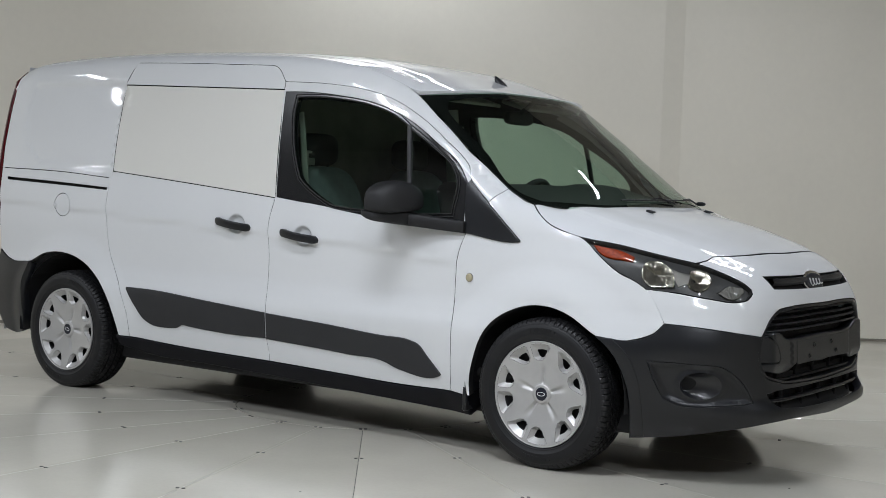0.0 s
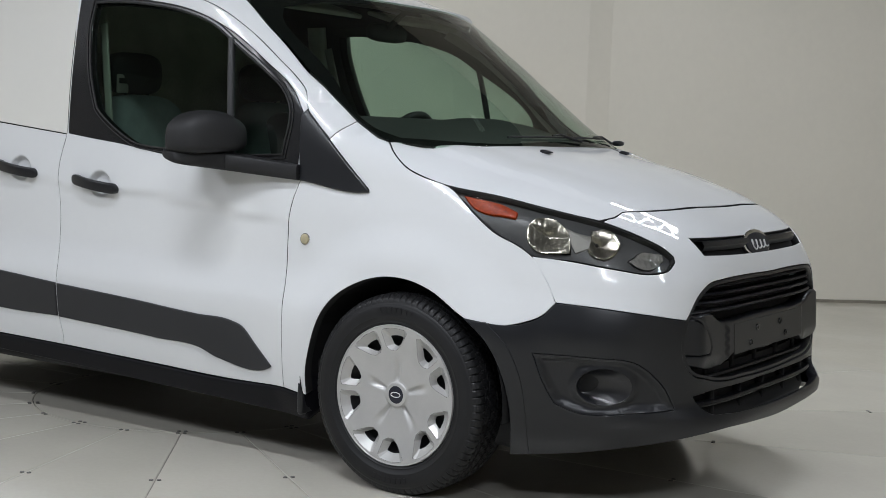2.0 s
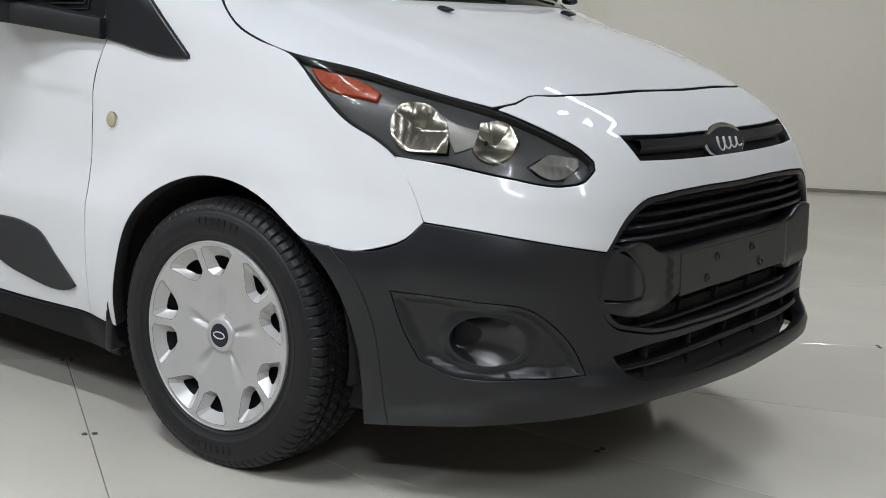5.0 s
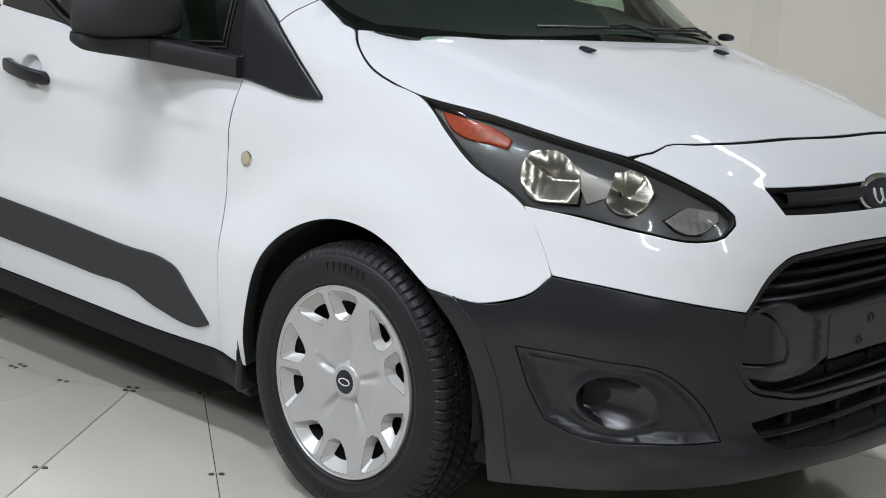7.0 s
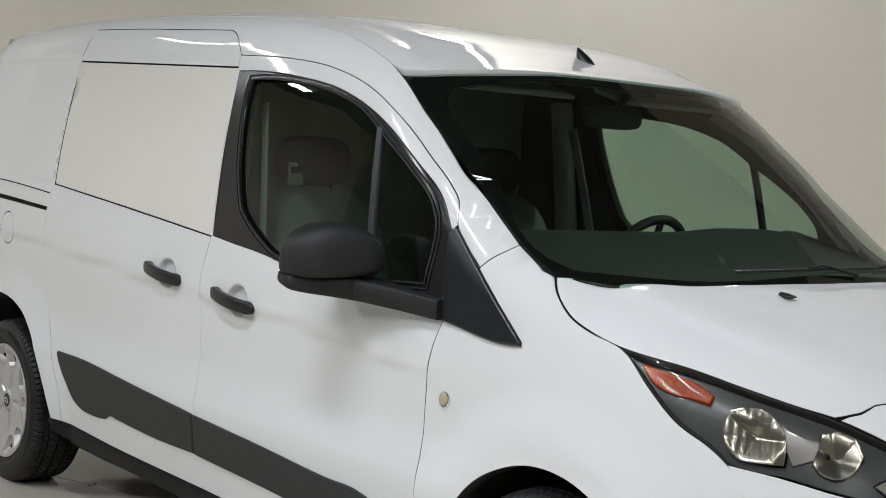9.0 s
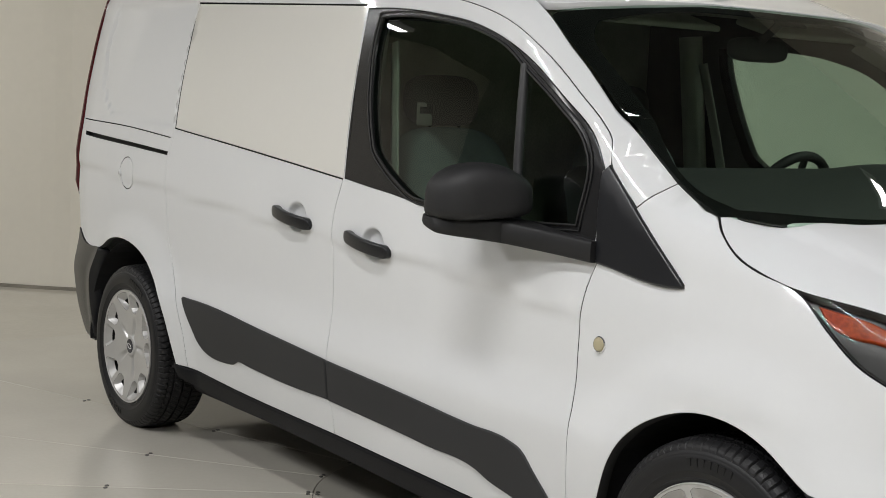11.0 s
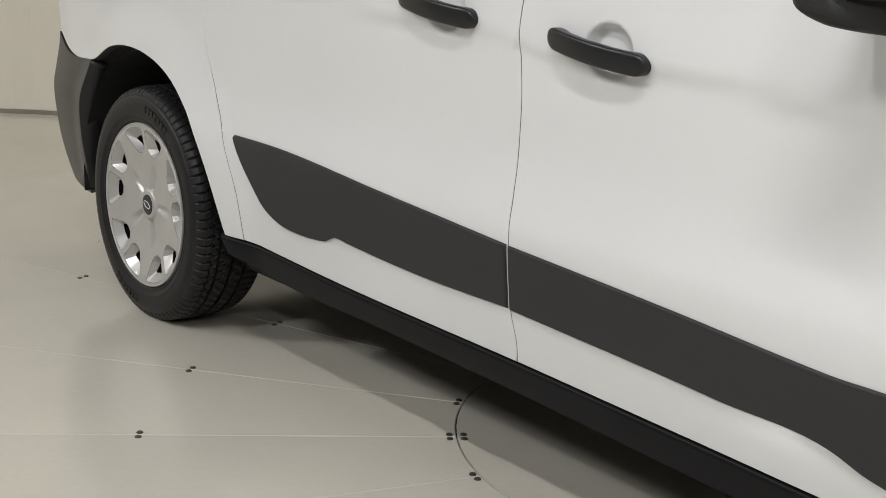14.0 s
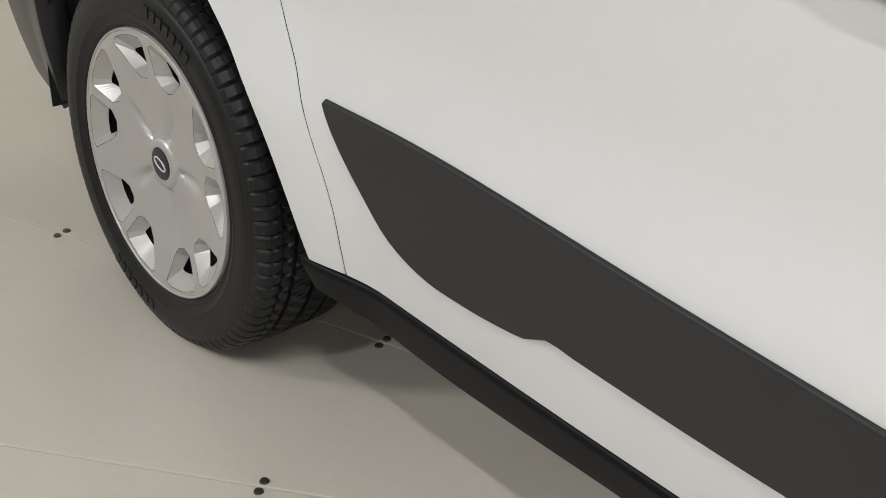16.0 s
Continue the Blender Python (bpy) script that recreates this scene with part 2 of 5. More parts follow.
def patch(fn, outline, holes=(), step=0.035, gap=0.0014, lip=0.02, bevel=0.0020, raised=0.0, seg=0.02, sharp=35, away=None, smooth=True, fine=(), shaded_lip=False, hole_lip=True):
    """A sheet on the surface fn(u, v) inside the outline, with rounded edges turned in by lip. Returns verts, faces, normals."""
    loops = []
    for k, raw in enumerate((outline, *holes)):
        lp = smooth_outline(raw, seg, sharp) if smooth else [Vector(p).to_2d() for p in raw]
        if (area2(lp) < 0) != (k > 0):
            lp.reverse()
        loops.append(inset(lp, gap))
    rims = [inset(lp, bevel) for lp in loops]
    pts, edges = [], []
    for rim in rims:
        b = len(pts)
        pts += rim
        edges += [(b + i, b + (i + 1) % len(rim)) for i in range(len(rim))]
    nb = len(pts)
    xs, ys = [p.x for p in rims[0]], [p.y for p in rims[0]]
    close = {}
    cell = step * 0.6
    for p in pts:
        close[(int(p.x // cell), int(p.y // cell))] = True
    row = 0
    y = min(ys)
    while y < max(ys):
        x = min(xs) + (step / 2 if row % 2 else 0)
        while x < max(xs):
            key = (int(x // cell), int(y // cell))
            if key not in close and not any(((x - f[0]) / f[2]) ** 2 + ((y - f[1]) / f[3]) ** 2 < 1 for f in fine) and inside((x, y), rims[0]) and not any(inside((x, y), h) for h in rims[1:]):
                pts.append(Vector((x, y)))
            x += step
        y += step * 0.866
        row += 1
    for fu, fv, ru, rv, fs in fine:
        nu, nv = int(ru / fs), int(rv / fs)
        pts += [Vector((fu + i * fs + (fs / 2 if j % 2 else 0), fv + j * fs)) for i in range(-nu, nu + 1) for j in range(-nv, nv + 1)
                if (i * fs / ru) ** 2 + (j * fs / rv) ** 2 < 0.98]
    v2, _, tri, _, _, _ = delaunay_2d_cdt(pts, edges, [], 0, 1e-7)
    keep = []
    for f in tri:
        c = (v2[f[0]] + v2[f[1]] + v2[f[2]]) / 3
        if inside(c, rims[0]) and not any(inside(c, h) for h in rims[1:]):
            keep.append(tuple(f))
    verts, normals, faces = [], [], []
    for p in v2:
        n = normal_at(fn, p.x, p.y, away)
        verts.append(Vector(fn(p.x, p.y)) + n * raised)
        normals.append(n)
    for f in keep:
        a, b, c = (verts[i] for i in f)
        fl = (b - a).cross(c - a).dot(normals[f[0]]) < 0
        faces.append(f[::-1] if fl else f)
    # lip faces to be coloured black, as painted shade between panels
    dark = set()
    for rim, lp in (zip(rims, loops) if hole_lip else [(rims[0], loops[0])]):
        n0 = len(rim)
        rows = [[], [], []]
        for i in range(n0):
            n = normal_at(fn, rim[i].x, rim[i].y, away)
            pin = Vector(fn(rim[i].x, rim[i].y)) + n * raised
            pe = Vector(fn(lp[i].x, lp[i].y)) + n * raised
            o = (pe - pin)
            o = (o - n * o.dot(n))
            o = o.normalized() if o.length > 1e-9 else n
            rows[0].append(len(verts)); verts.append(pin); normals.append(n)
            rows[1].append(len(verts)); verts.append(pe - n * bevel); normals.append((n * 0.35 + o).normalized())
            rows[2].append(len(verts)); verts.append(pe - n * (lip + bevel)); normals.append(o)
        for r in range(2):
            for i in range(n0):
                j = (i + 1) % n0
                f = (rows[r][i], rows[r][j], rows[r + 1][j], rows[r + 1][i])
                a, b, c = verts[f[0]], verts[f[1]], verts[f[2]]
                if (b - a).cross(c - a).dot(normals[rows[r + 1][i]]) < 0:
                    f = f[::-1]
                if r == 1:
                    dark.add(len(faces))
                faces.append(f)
    if shaded_lip:
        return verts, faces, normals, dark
    return verts, faces, normals


def merge(*sets):
    V, F, N = [], [], []
    for v, f, n in sets:
        b = len(V)
        V += v
        N += n
        F += [tuple(i + b for i in q) for q in f]
    return V, F, N


def tube(points, radius, sides=10, closed=False, caps=True, flat=1.0, up=(0, 0, 1)):
    """A round or oval rod along the points; radius may be a list."""
    P = [Vector(p) for p in points]
    n = len(P)
    R = radius if isinstance(radius, (list, tuple)) else [radius] * n
    V, F, N = [], [], []
    for i in range(n):
        a = P[i - 1] if (i or closed) else P[i]
        b = P[(i + 1) % n] if (i < n - 1 or closed) else P[i]
        t = (b - a).normalized()
        s = t.cross(Vector(up))
        s = s.normalized() if s.length > 1e-4 else t.orthogonal().normalized()
        u = s.cross(t)
        for k in range(sides):
            a2 = 2 * math.pi * k / sides
            d = s * math.cos(a2) + u * math.sin(a2) * flat
            V.append(P[i] + d * R[i])
            N.append((s * math.cos(a2) * flat + u * math.sin(a2)).normalized())
    for i in range(n if closed else n - 1):
        for k in range(sides):
            a, b = i * sides + k, i * sides + (k + 1) % sides
            c, d = ((i + 1) % n) * sides + (k + 1) % sides, ((i + 1) % n) * sides + k
            F.append((a, d, c, b))
    if caps and not closed:
        for i, sg in ((0, -1), (n - 1, 1)):
            b = len(V)
            t = (P[1] - P[0]).normalized() * -1 if i == 0 else (P[-1] - P[-2]).normalized()
            for k in range(sides):
                V.append(V[i * sides + k].copy())
                N.append(t)
            F.append(tuple(range(b + sides - 1, b - 1, -1)) if sg > 0 else tuple(range(b, b + sides)))
    return V, F, N


def block(size, at, bevel=0.01, segments=2, rot=(0, 0, 0), taper=None):
    """A bevelled solid; taper(v) may reshape its corners before bevelling."""
    bm = bmesh.new()
    bmesh.ops.create_cube(bm, size=1)
    for v in bm.verts:
        v.co = Vector((v.co.x * size[0], v.co.y * size[1], v.co.z * size[2]))
        if taper:
            v.co = Vector(taper(v.co))
    if bevel:
        bmesh.ops.bevel(bm, geom=bm.edges[:], offset=bevel, segments=segments, profile=0.6, affect="EDGES")
    bmesh.ops.transform(bm, matrix=pose(*at, *rot), verts=bm.verts)
    for f in bm.faces:
        f.smooth = True
    return bm


def soften(ob, angle=40):
    ob.data.set_sharp_from_angle(angle=radians(angle))
    return ob


def lathe(profile, steps=64, at=(0, 0, 0), arc=(0, 360)):
    """A body of revolution about the y axis from (radius, y) pairs; the y axis points out of the wheel's face at -y."""
    V, F, N = [], [], []
    n = len(profile)
    full = arc[1] - arc[0] >= 360
    m = steps if full else steps + 1
    for i in range(m):
        a = radians(arc[0] + (arc[1] - arc[0]) * i / steps)
        for k, (r, y) in enumerate(profile):
            p0 = profile[max(0, k - 1)]
            p1 = profile[min(n - 1, k + 1)]
            tr, ty = p1[0] - p0[0], p1[1] - p0[1]
            nr, ny = -ty, tr
            L = math.hypot(nr, ny) or 1
            V.append(Vector((at[0] + r * math.cos(a), at[1] + y, at[2] + r * math.sin(a))))
            N.append(Vector((nr / L * math.cos(a), ny / L, nr / L * math.sin(a))))
    for i in range(steps):
        for k in range(n - 1):
            a, b = i * n + k, ((i + 1) % m) * n + k
            f = (a, b, b + 1, a + 1)
            q = (V[f[1]] - V[f[0]]).cross(V[f[2]] - V[f[0]])
            if q.length < 1e-12:
                q = (V[f[2]] - V[f[0]]).cross(V[f[3]] - V[f[0]])
            F.append(f if q.dot(N[a] + N[b]) > 0 else f[::-1])
    return V, F, N


def mirrored(data):
    v, f, n = data[:3]
    out = ([Vector((p.x, -p.y, p.z)) for p in v], [q[::-1] for q in f], [Vector((p.x, -p.y, p.z)) for p in n])
    return out + tuple(data[3:])

# ---- the room ----
def plain(verts, faces):
    return [Vector(v) for v in verts], faces


TABLE = Vector((-1.51, -0.16, 0.0))     # middle of the turntable
R_HUB, R_RIM = 0.685, 3.5

ground = tagged(part("floor", plain([(-16, -16, -0.012), (14, -16, -0.012), (14, 14, -0.012), (-16, 14, -0.012)], [(0, 1, 2, 3)]), FLOOR2),
                "glossy cream enamelled studio floor round the turntable", "floor", kind="structure")


def wall_run(name, pts, height, thick, material, label):
    """An upright wall of real thickness along the plan points; it thickens to the left of its run."""
    bm = bmesh.new()
    rows = []
    for i, p in enumerate(pts):
        a = Vector(pts[max(0, i - 1)])
        b = Vector(pts[min(len(pts) - 1, i + 1)])
        d = (b - a).normalized()
        n = Vector((-d.y, d.x))
        q = Vector(p) + n * thick
        rows.append([bm.verts.new(c) for c in ((p[0], p[1], -0.01), (p[0], p[1], height), (q.x, q.y, height), (q.x, q.y, -0.01))])
    for r, s in zip(rows, rows[1:]):
        for k in range(4):
            bm.faces.new((r[k], s[k], s[(k + 1) % 4], r[(k + 1) % 4]))
    bm.faces.new(rows[0])
    bm.faces.new(rows[-1][::-1])
    bmesh.ops.recalc_face_normals(bm, faces=bm.faces)
    return tagged(part(name, bm, material), label, "wall", kind="structure")


BACK = [(-9.6, -2.75), (-6.72, 0.10), (-6.66, 0.17), (-6.6, 0.25), (-2.15, 4.42), (-2.04, 4.56), (-1.93, 4.66), (3.2, 9.0)]
wall_run("wall_back", BACK, 5.2, 0.2, WALL, "smooth cream painted studio wall behind the van")
wall_run("wall_rear", [(-12.0, -9.5), (-12.0, -2.75), (-9.6, -2.75)], 5.2, 0.2, WALL, "cream painted studio wall")
wall_run("wall_front", [(3.2, 9.0), (9.5, 3.5), (9.5, -11.0)], 5.2, 0.2, WALL, "cream painted studio wall")
wall_run("wall_open", [(9.5, -11.0), (-12.0, -11.0), (-12.0, -9.5)], 5.2, 0.2, HALL, "dull grey wall of the studio hall")
tagged(part("ceiling", plain([(-16, -16, 5.2), (14, -16, 5.2), (14, 14, 5.2), (-16, 14, 5.2)], [(3, 2, 1, 0)]), CEIL),
       "dark painted studio ceiling", "ceiling", kind="structure")


def joint_strip(pts):
    """A thin tan sealing strip along the foot of the wall, on its inner side."""
    V, F = [], []
    for i, p in enumerate(pts):
        a, b = Vector(pts[max(0, i - 1)]), Vector(pts[min(len(pts) - 1, i + 1)])
        d = (b - a).normalized()
        for off, z in ((-0.004, -0.012), (-0.016, -0.012), (-0.012, 0.002), (-0.004, 0.010)):
            V.append(Vector((p[0] - d.y * off, p[1] + d.x * off, z)))
    for i in range(len(pts) - 1):
        for k in range(4):
            a, b = 4 * i + k, 4 * i + (k + 1) % 4
            F.append((a, b, b + 4, a + 4))
    return V, F


tagged(part("baseboard", joint_strip(BACK), SEALANT), "thin tan sealing strip along the foot of the wall", "trim", kind="structure")


# lamps: twin-tube fixtures hung under the ceiling
def lamp(x, y, z, length, turn, watts, twin=0.0, spread=180, width=0.16):
    root = tagged(new("ceiling_lamp"), "white twin-tube lamp hung under the dark ceiling", "lamp", "studio lamps")
    root.matrix_basis = pose(x, y, z, 0, 0, turn)
    bm = block((length + 0.1, width + 0.06 + 2 * twin, 0.06), (x, y, z + 0.09), 0.01, 1, (0, 0, turn))
    part("housing", bm, HOUSING, root)
    for sg in (-0.4, 0.4):
        q = pose(x, y, z, 0, 0, turn) @ Vector((sg * length, 0, 0.11))
        part("hanger", tube([q, (q.x, q.y, 5.2)], 0.008, 8, up=(1, 0, 0)), STEEL, root)
    for off in ((-twin, twin) if twin else (0.0,)):
        d = bpy.data.lights.new("tube_light", "AREA")
        d.shape, d.size, d.size_y, d.energy, d.color = "RECTANGLE", length, width if not twin else 0.07, watts / (2 if twin else 1), (0.985, 0.99, 1.0)
        d.spread = radians(spread)      # beam narrowed to keep light off the farther floor, no louvre built
        ob = new("tube_light", d)
        ob.parent = root
        ob.matrix_basis = pose(0, off, 0.04)
    return root


LAMPS = [(0.2, -2.8, 4.1, 2.0, 0, 68, 0.0, 115), (1.0, 2.4, 4.1, 2.0, 0, 100), (-3.6, 2.4, 4.1, 2.0, 0, 60),
         (5.2, -1.0, 4.3, 2.0, 0, 66), (4.0, -6.0, 4.8, 2.0, 0, 200), (-1.4, -6.0, 4.8, 1.6, 90, 135, 0.10), (-5.6, -6.4, 4.8, 1.6, 90, 275, 0.10), (-9.1, -4.5, 4.3, 2.0, 90, 70)]
for l in LAMPS:
    lamp(*l)


# ---- the turntable ----
def ring_sector(r0, r1, a0, a1, z0, z1, joint, steps=6):
    """A flat floor panel between two radii, with a joint left on all sides and a small chamfer."""
    def rim(off, z):
        lo, hi = [], []
        for i in range(steps + 1):
            for rr, dst, sg in ((r0, lo, 1), (r1, hi, -1)):
                r = rr + sg * off
                da = math.asin(off / r)
                a = a0 + da + (a1 - a0 - 2 * da) * i / steps
                dst.append((TABLE.x + r * math.cos(a), TABLE.y + r * math.sin(a), z))
        return lo + hi[::-1]
    top, edge, low = rim(joint + 0.0020, z1), rim(joint, z1 - 0.0015), rim(joint, z0)
    n = len(top)
    V = top + edge + low
    F = [tuple(range(n))]
    for b in (0, n):
        F += [(b + i, b + n + i, b + n + (i + 1) % n, b + (i + 1) % n) for i in range(n)]
    bm = bmesh.new()
    vs = [bm.verts.new(v) for v in V]
    for f in F:
        bm.faces.new([vs[i] for i in f])
    bmesh.ops.recalc_face_normals(bm, faces=bm.faces)
    return bm


turntable = tagged(new("turntable"), "flat cream turntable of screwed wedge panels let into the floor", "turntable")
turntable.location = TABLE
SPOKE0 = 217.5
SPOKES = [radians(SPOKE0 + 18 * i) for i in range(20)]
bm = bmesh.new()
vs = [bm.verts.new((TABLE.x + (R_HUB - 0.0015) * math.cos(a), TABLE.y + (R_HUB - 0.0015) * math.sin(a), z))
      for z in (0.0, -0.008) for a in [2 * math.pi * k / 72 for k in range(72)]]
bm.faces.new(vs[:72])
for k in range(72):
    bm.faces.new((vs[k], vs[72 + k], vs[72 + (k + 1) % 72], vs[(k + 1) % 72]))
bmesh.ops.recalc_face_normals(bm, faces=bm.faces)
part("hub_plate", bm, FLOOR, turntable)
for i in range(20):
    part("wedge_panel", ring_sector(R_HUB, R_RIM, SPOKES[i], SPOKES[i] + radians(18), -0.008, 0.0, 0.0010, 8), FLOOR, turntable)
V, F, N = lathe([(R_RIM, -0.010), (R_RIM + 0.004, -0.003), (R_RIM + 0.03, -0.003), (R_RIM + 0.034, -0.010)], 96, (0, 0, 0))
part("rim_ring", ([Vector((p.x + TABLE.x, p.z + TABLE.y, p.y)) for p in V], F), FLOOR2, turntable)
bed = bmesh.new()
vs = [bed.verts.new((TABLE.x + R_RIM * math.cos(a), TABLE.y + R_RIM * math.sin(a), -0.0095)) for a in [2 * math.pi * k / 96 for k in range(96)]]
bed.faces.new(vs)
part("bed_plate", bed, DARK, turntable)


def screw_mesh():
    bm = bmesh.new()
    bmesh.ops.create_cone(bm, cap_ends=True, segments=14, radius1=0.0080, radius2=0.0068, depth=0.003)
    bmesh.ops.translate(bm, vec=(0, 0, 0.0012), verts=bm.verts)
    me = bpy.data.meshes.new("screw")
    bm.to_mesh(me)
    bm.free()
    me.materials.append(SCREW)
    return me


SCREW_MESH = screw_mesh()
for i, a in enumerate(SPOKES):
    for r in ((R_HUB - 0.016, R_HUB + 0.016, 1.382, 2.133, 2.90) if i % 2 else (R_HUB + 0.014, 1.382, 2.133, 2.90)):
        for sg in (-1, 1):
            off = 0.0125 * sg
            ob = new("screw", SCREW_MESH)
            ob.parent = turntable
            ob.location = (r * math.cos(a) - off * math.sin(a), r * math.sin(a) + off * math.cos(a), 0)


# ---- the van's surface ----
def curve(*pts):
    """Smooth curve v(u) through the given (u, v) pairs."""
    us = [p[0] for p in pts]
    vs = [p[1] for p in pts]
    n = len(pts)
    d = [(vs[i + 1] - vs[i]) / (us[i + 1] - us[i]) for i in range(n - 1)]
    m = [d[0]] + [0 if d[i - 1] * d[i] <= 0 else 2 * d[i - 1] * d[i] / (d[i - 1] + d[i]) for i in range(1, n - 1)] + [d[-1]]
    def value(u):
        if u <= us[0]:
            return vs[0] + m[0] * (u - us[0])
        if u >= us[-1]:
            return vs[-1] + m[-1] * (u - us[-1])
        i = 0
        while u > us[i + 1]:
            i += 1
        h = us[i + 1] - us[i]
        t = (u - us[i]) / h
        return ((1 + 2 * t) * (1 - t) ** 2 * vs[i] + t * (1 - t) ** 2 * h * m[i]
                + t * t * (3 - 2 * t) * vs[i + 1] + t * t * (t - 1) * h * m[i + 1])
    return value

def ease(a, b, u):
    t = max(0.0, min(1.0, (u - a) / (b - a)))
    return t * t * (3 - 2 * t)

# half width of the flank by height, and how far it draws in along the length
flank = curve((0.15, 0.800), (0.25, 0.838), (0.35, 0.862), (0.46, 0.880), (0.56, 0.890), (0.625, 0.881), (0.70, 0.873), (0.80, 0.876), (0.90, 0.880),
              (0.97, 0.877), (1.09, 0.869), (1.3, 0.842), (1.5, 0.803), (1.62, 0.775), (1.72, 0.752), (1.85, 0.72))
draw_in = curve((-3.9, 0.085), (-3.6, 0.030), (-3.2, 0.004), (-2.6, -0.004), (-1.6, 0.0), (-1.0, 0.004), (-0.5, 0.020), (0.0, 0.05), (0.5, 0.09))
# the shoulder: hood edge, windscreen pillar, roof rail
shoulder = curve((-3.75, 1.780), (-3.55, 1.812), (-2.7, 1.838), (-1.7, 1.812), (-1.2, 1.755), (-0.85, 1.635), (-0.6, 1.44), (-0.26, 1.155), (-0.16, 1.125), (0.13, 1.055), (0.4, 0.985), (0.6, 0.93), (0.8, 0.86))
shoulder_r = curve((-3.8, 0.10), (-1.6, 0.10), (-0.85, 0.10), (-0.5, 0.12), (-0.26, 0.12), (0.1, 0.10), (0.6, 0.10))
# nose: centre line reach by height
nose = curve((0.15, 0.84), (0.22, 0.92), (0.30, 0.950), (0.37, 0.907), (0.46, 0.90), (0.60, 0.90), (0.70, 0.896), (0.78, 0.872), (0.85, 0.83), (0.90, 0.775), (0.944, 0.70), (1.02, 0.52))
NX = -0.05
# how square the nose is in plan: boxier round the bumper than at the lamps
nose_n = curve((0.15, 3.0), (0.30, 3.3), (0.45, 3.5), (0.60, 3.4), (0.70, 2.9), (0.78, 2.6), (0.88, 2.6), (0.95, 2.5), (1.1, 2.5))
nose_m = curve((0.15, 4.0), (0.30, 4.4), (0.45, 4.7), (0.60, 4.7), (0.70, 4.6), (0.78, 4.4), (0.88, 4.2), (0.95, 3.5), (1.02, 3.1), (1.2, 3.1))

swage = curve((-3.6, 1.00), (-2.74, 0.962), (-1.715, 0.911), (-0.97, 0.879), (-0.475, 0.830), (0.2, 0.75))
press_x = curve((1.20, -3.36), (1.25, -3.44), (1.354, -3.555), (1.526, -3.605), (1.68, -3.575))


def arch(x, z, cx):
    r = math.hypot(x - cx, z - 0.32)
    return 1 - ease(0.40, 0.56, r)

def flank_y(x, z):
    w = flank(z)
    lower = ease(1.05, 0.72, z)
    w -= draw_in(x) * (1 - 0.7 * lower * ease(-1.2, 0, x))
    w += 0.026 * (arch(x, z, 0.0) + arch(x, z, -3.062)) * ease(1.0, 0.8, z)
    # swage line through the handles, and the facet under it
    zc = swage(x)
    w += 0.0080 * (ease(zc - 0.016, zc + 0.016, z) - ease(zc + 0.02, zc + 0.22, z)) * ease(-0.25, -0.75, x)
    # blank window pressing in the rear quarter
    if x < -2.0 and z > 1.1:
        w -= 0.008 * ease(press_x(z), press_x(z) + 0.034, x) * ease(1.215 - 0.035 * (x + 3.4), 1.245 - 0.035 * (x + 3.4), z) * ease(1.682, 1.662, z) * ease(-2.756, -2.762, x)
    # grip hollows behind the door handles
    for hx, hz in ((-1.356, 0.914), (-1.796, 0.952)):
        r2 = ((x - hx) / 0.060) ** 2 + ((z - hz - 0.004) / 0.050) ** 2
        if r2 < 1.05:
            w -= 0.020 * ease(1.02, 0.62, math.sqrt(r2))
    zt, r = shoulder(x), shoulder_r(x)
    if z > zt - r:
        k = min(0.995, (z - zt + r) / r)
        w -= 0.75 * r * (1 - math.sqrt(1 - k * k))
    return w

def side_y(x, z):
    """Half width of the body at x, z, with the nose rounded off."""
    w = flank_y(x, z)
    if x > NX:
        u = min(0.999, (x - NX) / (nose(z) - NX))
        w *= (1 - u ** nose_n(z)) ** (1 / nose_m(z))
    return w

def nose_x(y, z):
    """Reach of the nose at y, z."""
    x = 0.4
    for _ in range(6):
        q = min(0.999, abs(y) / flank_y(x, z))
        x = NX + (nose(z) - NX) * (1 - q ** nose_m(z)) ** (1 / nose_n(z))
    return x


def side_fn(x, z):
    return (x, -side_y(x, z), z)


def nose_polar(phi, z):
    lo, hi = 0.2, 1.6
    c, s = math.cos(phi), abs(math.sin(phi))
    a = nose(z) - NX
    en, em = nose_n(z), nose_m(z)
    for _ in range(26):
        r = (lo + hi) / 2
        w = flank_y(NX + r * c, z)
        if (max(0.0, r * c) / a) ** en + (r * s / w) ** em > 1:
            hi = r
        else:
            lo = r
    return NX + r * c, r * math.sin(phi)


NOSE_TAB = []
for k in range(181):
    ph = radians(k * 0.5)
    q = nose_polar(ph, 0.6)
    NOSE_TAB.append((ph, (NOSE_TAB[-1][1] + math.hypot(q[0] - NOSE_TAB[-1][2][0], q[1] - NOSE_TAB[-1][2][1])) if NOSE_TAB else 0.0, q))


def wrap(x, y):
    """Run along the nose, from its middle, of the direction through x, y (negative on the right hand side)."""
    ph = abs(math.atan2(y, x - NX))
    k = min(179, int(ph / radians(0.5)))
    t = (ph - NOSE_TAB[k][0]) / radians(0.5)
    u = NOSE_TAB[k][1] + (NOSE_TAB[k + 1][1] - NOSE_TAB[k][1]) * t
    return math.copysign(u, y)


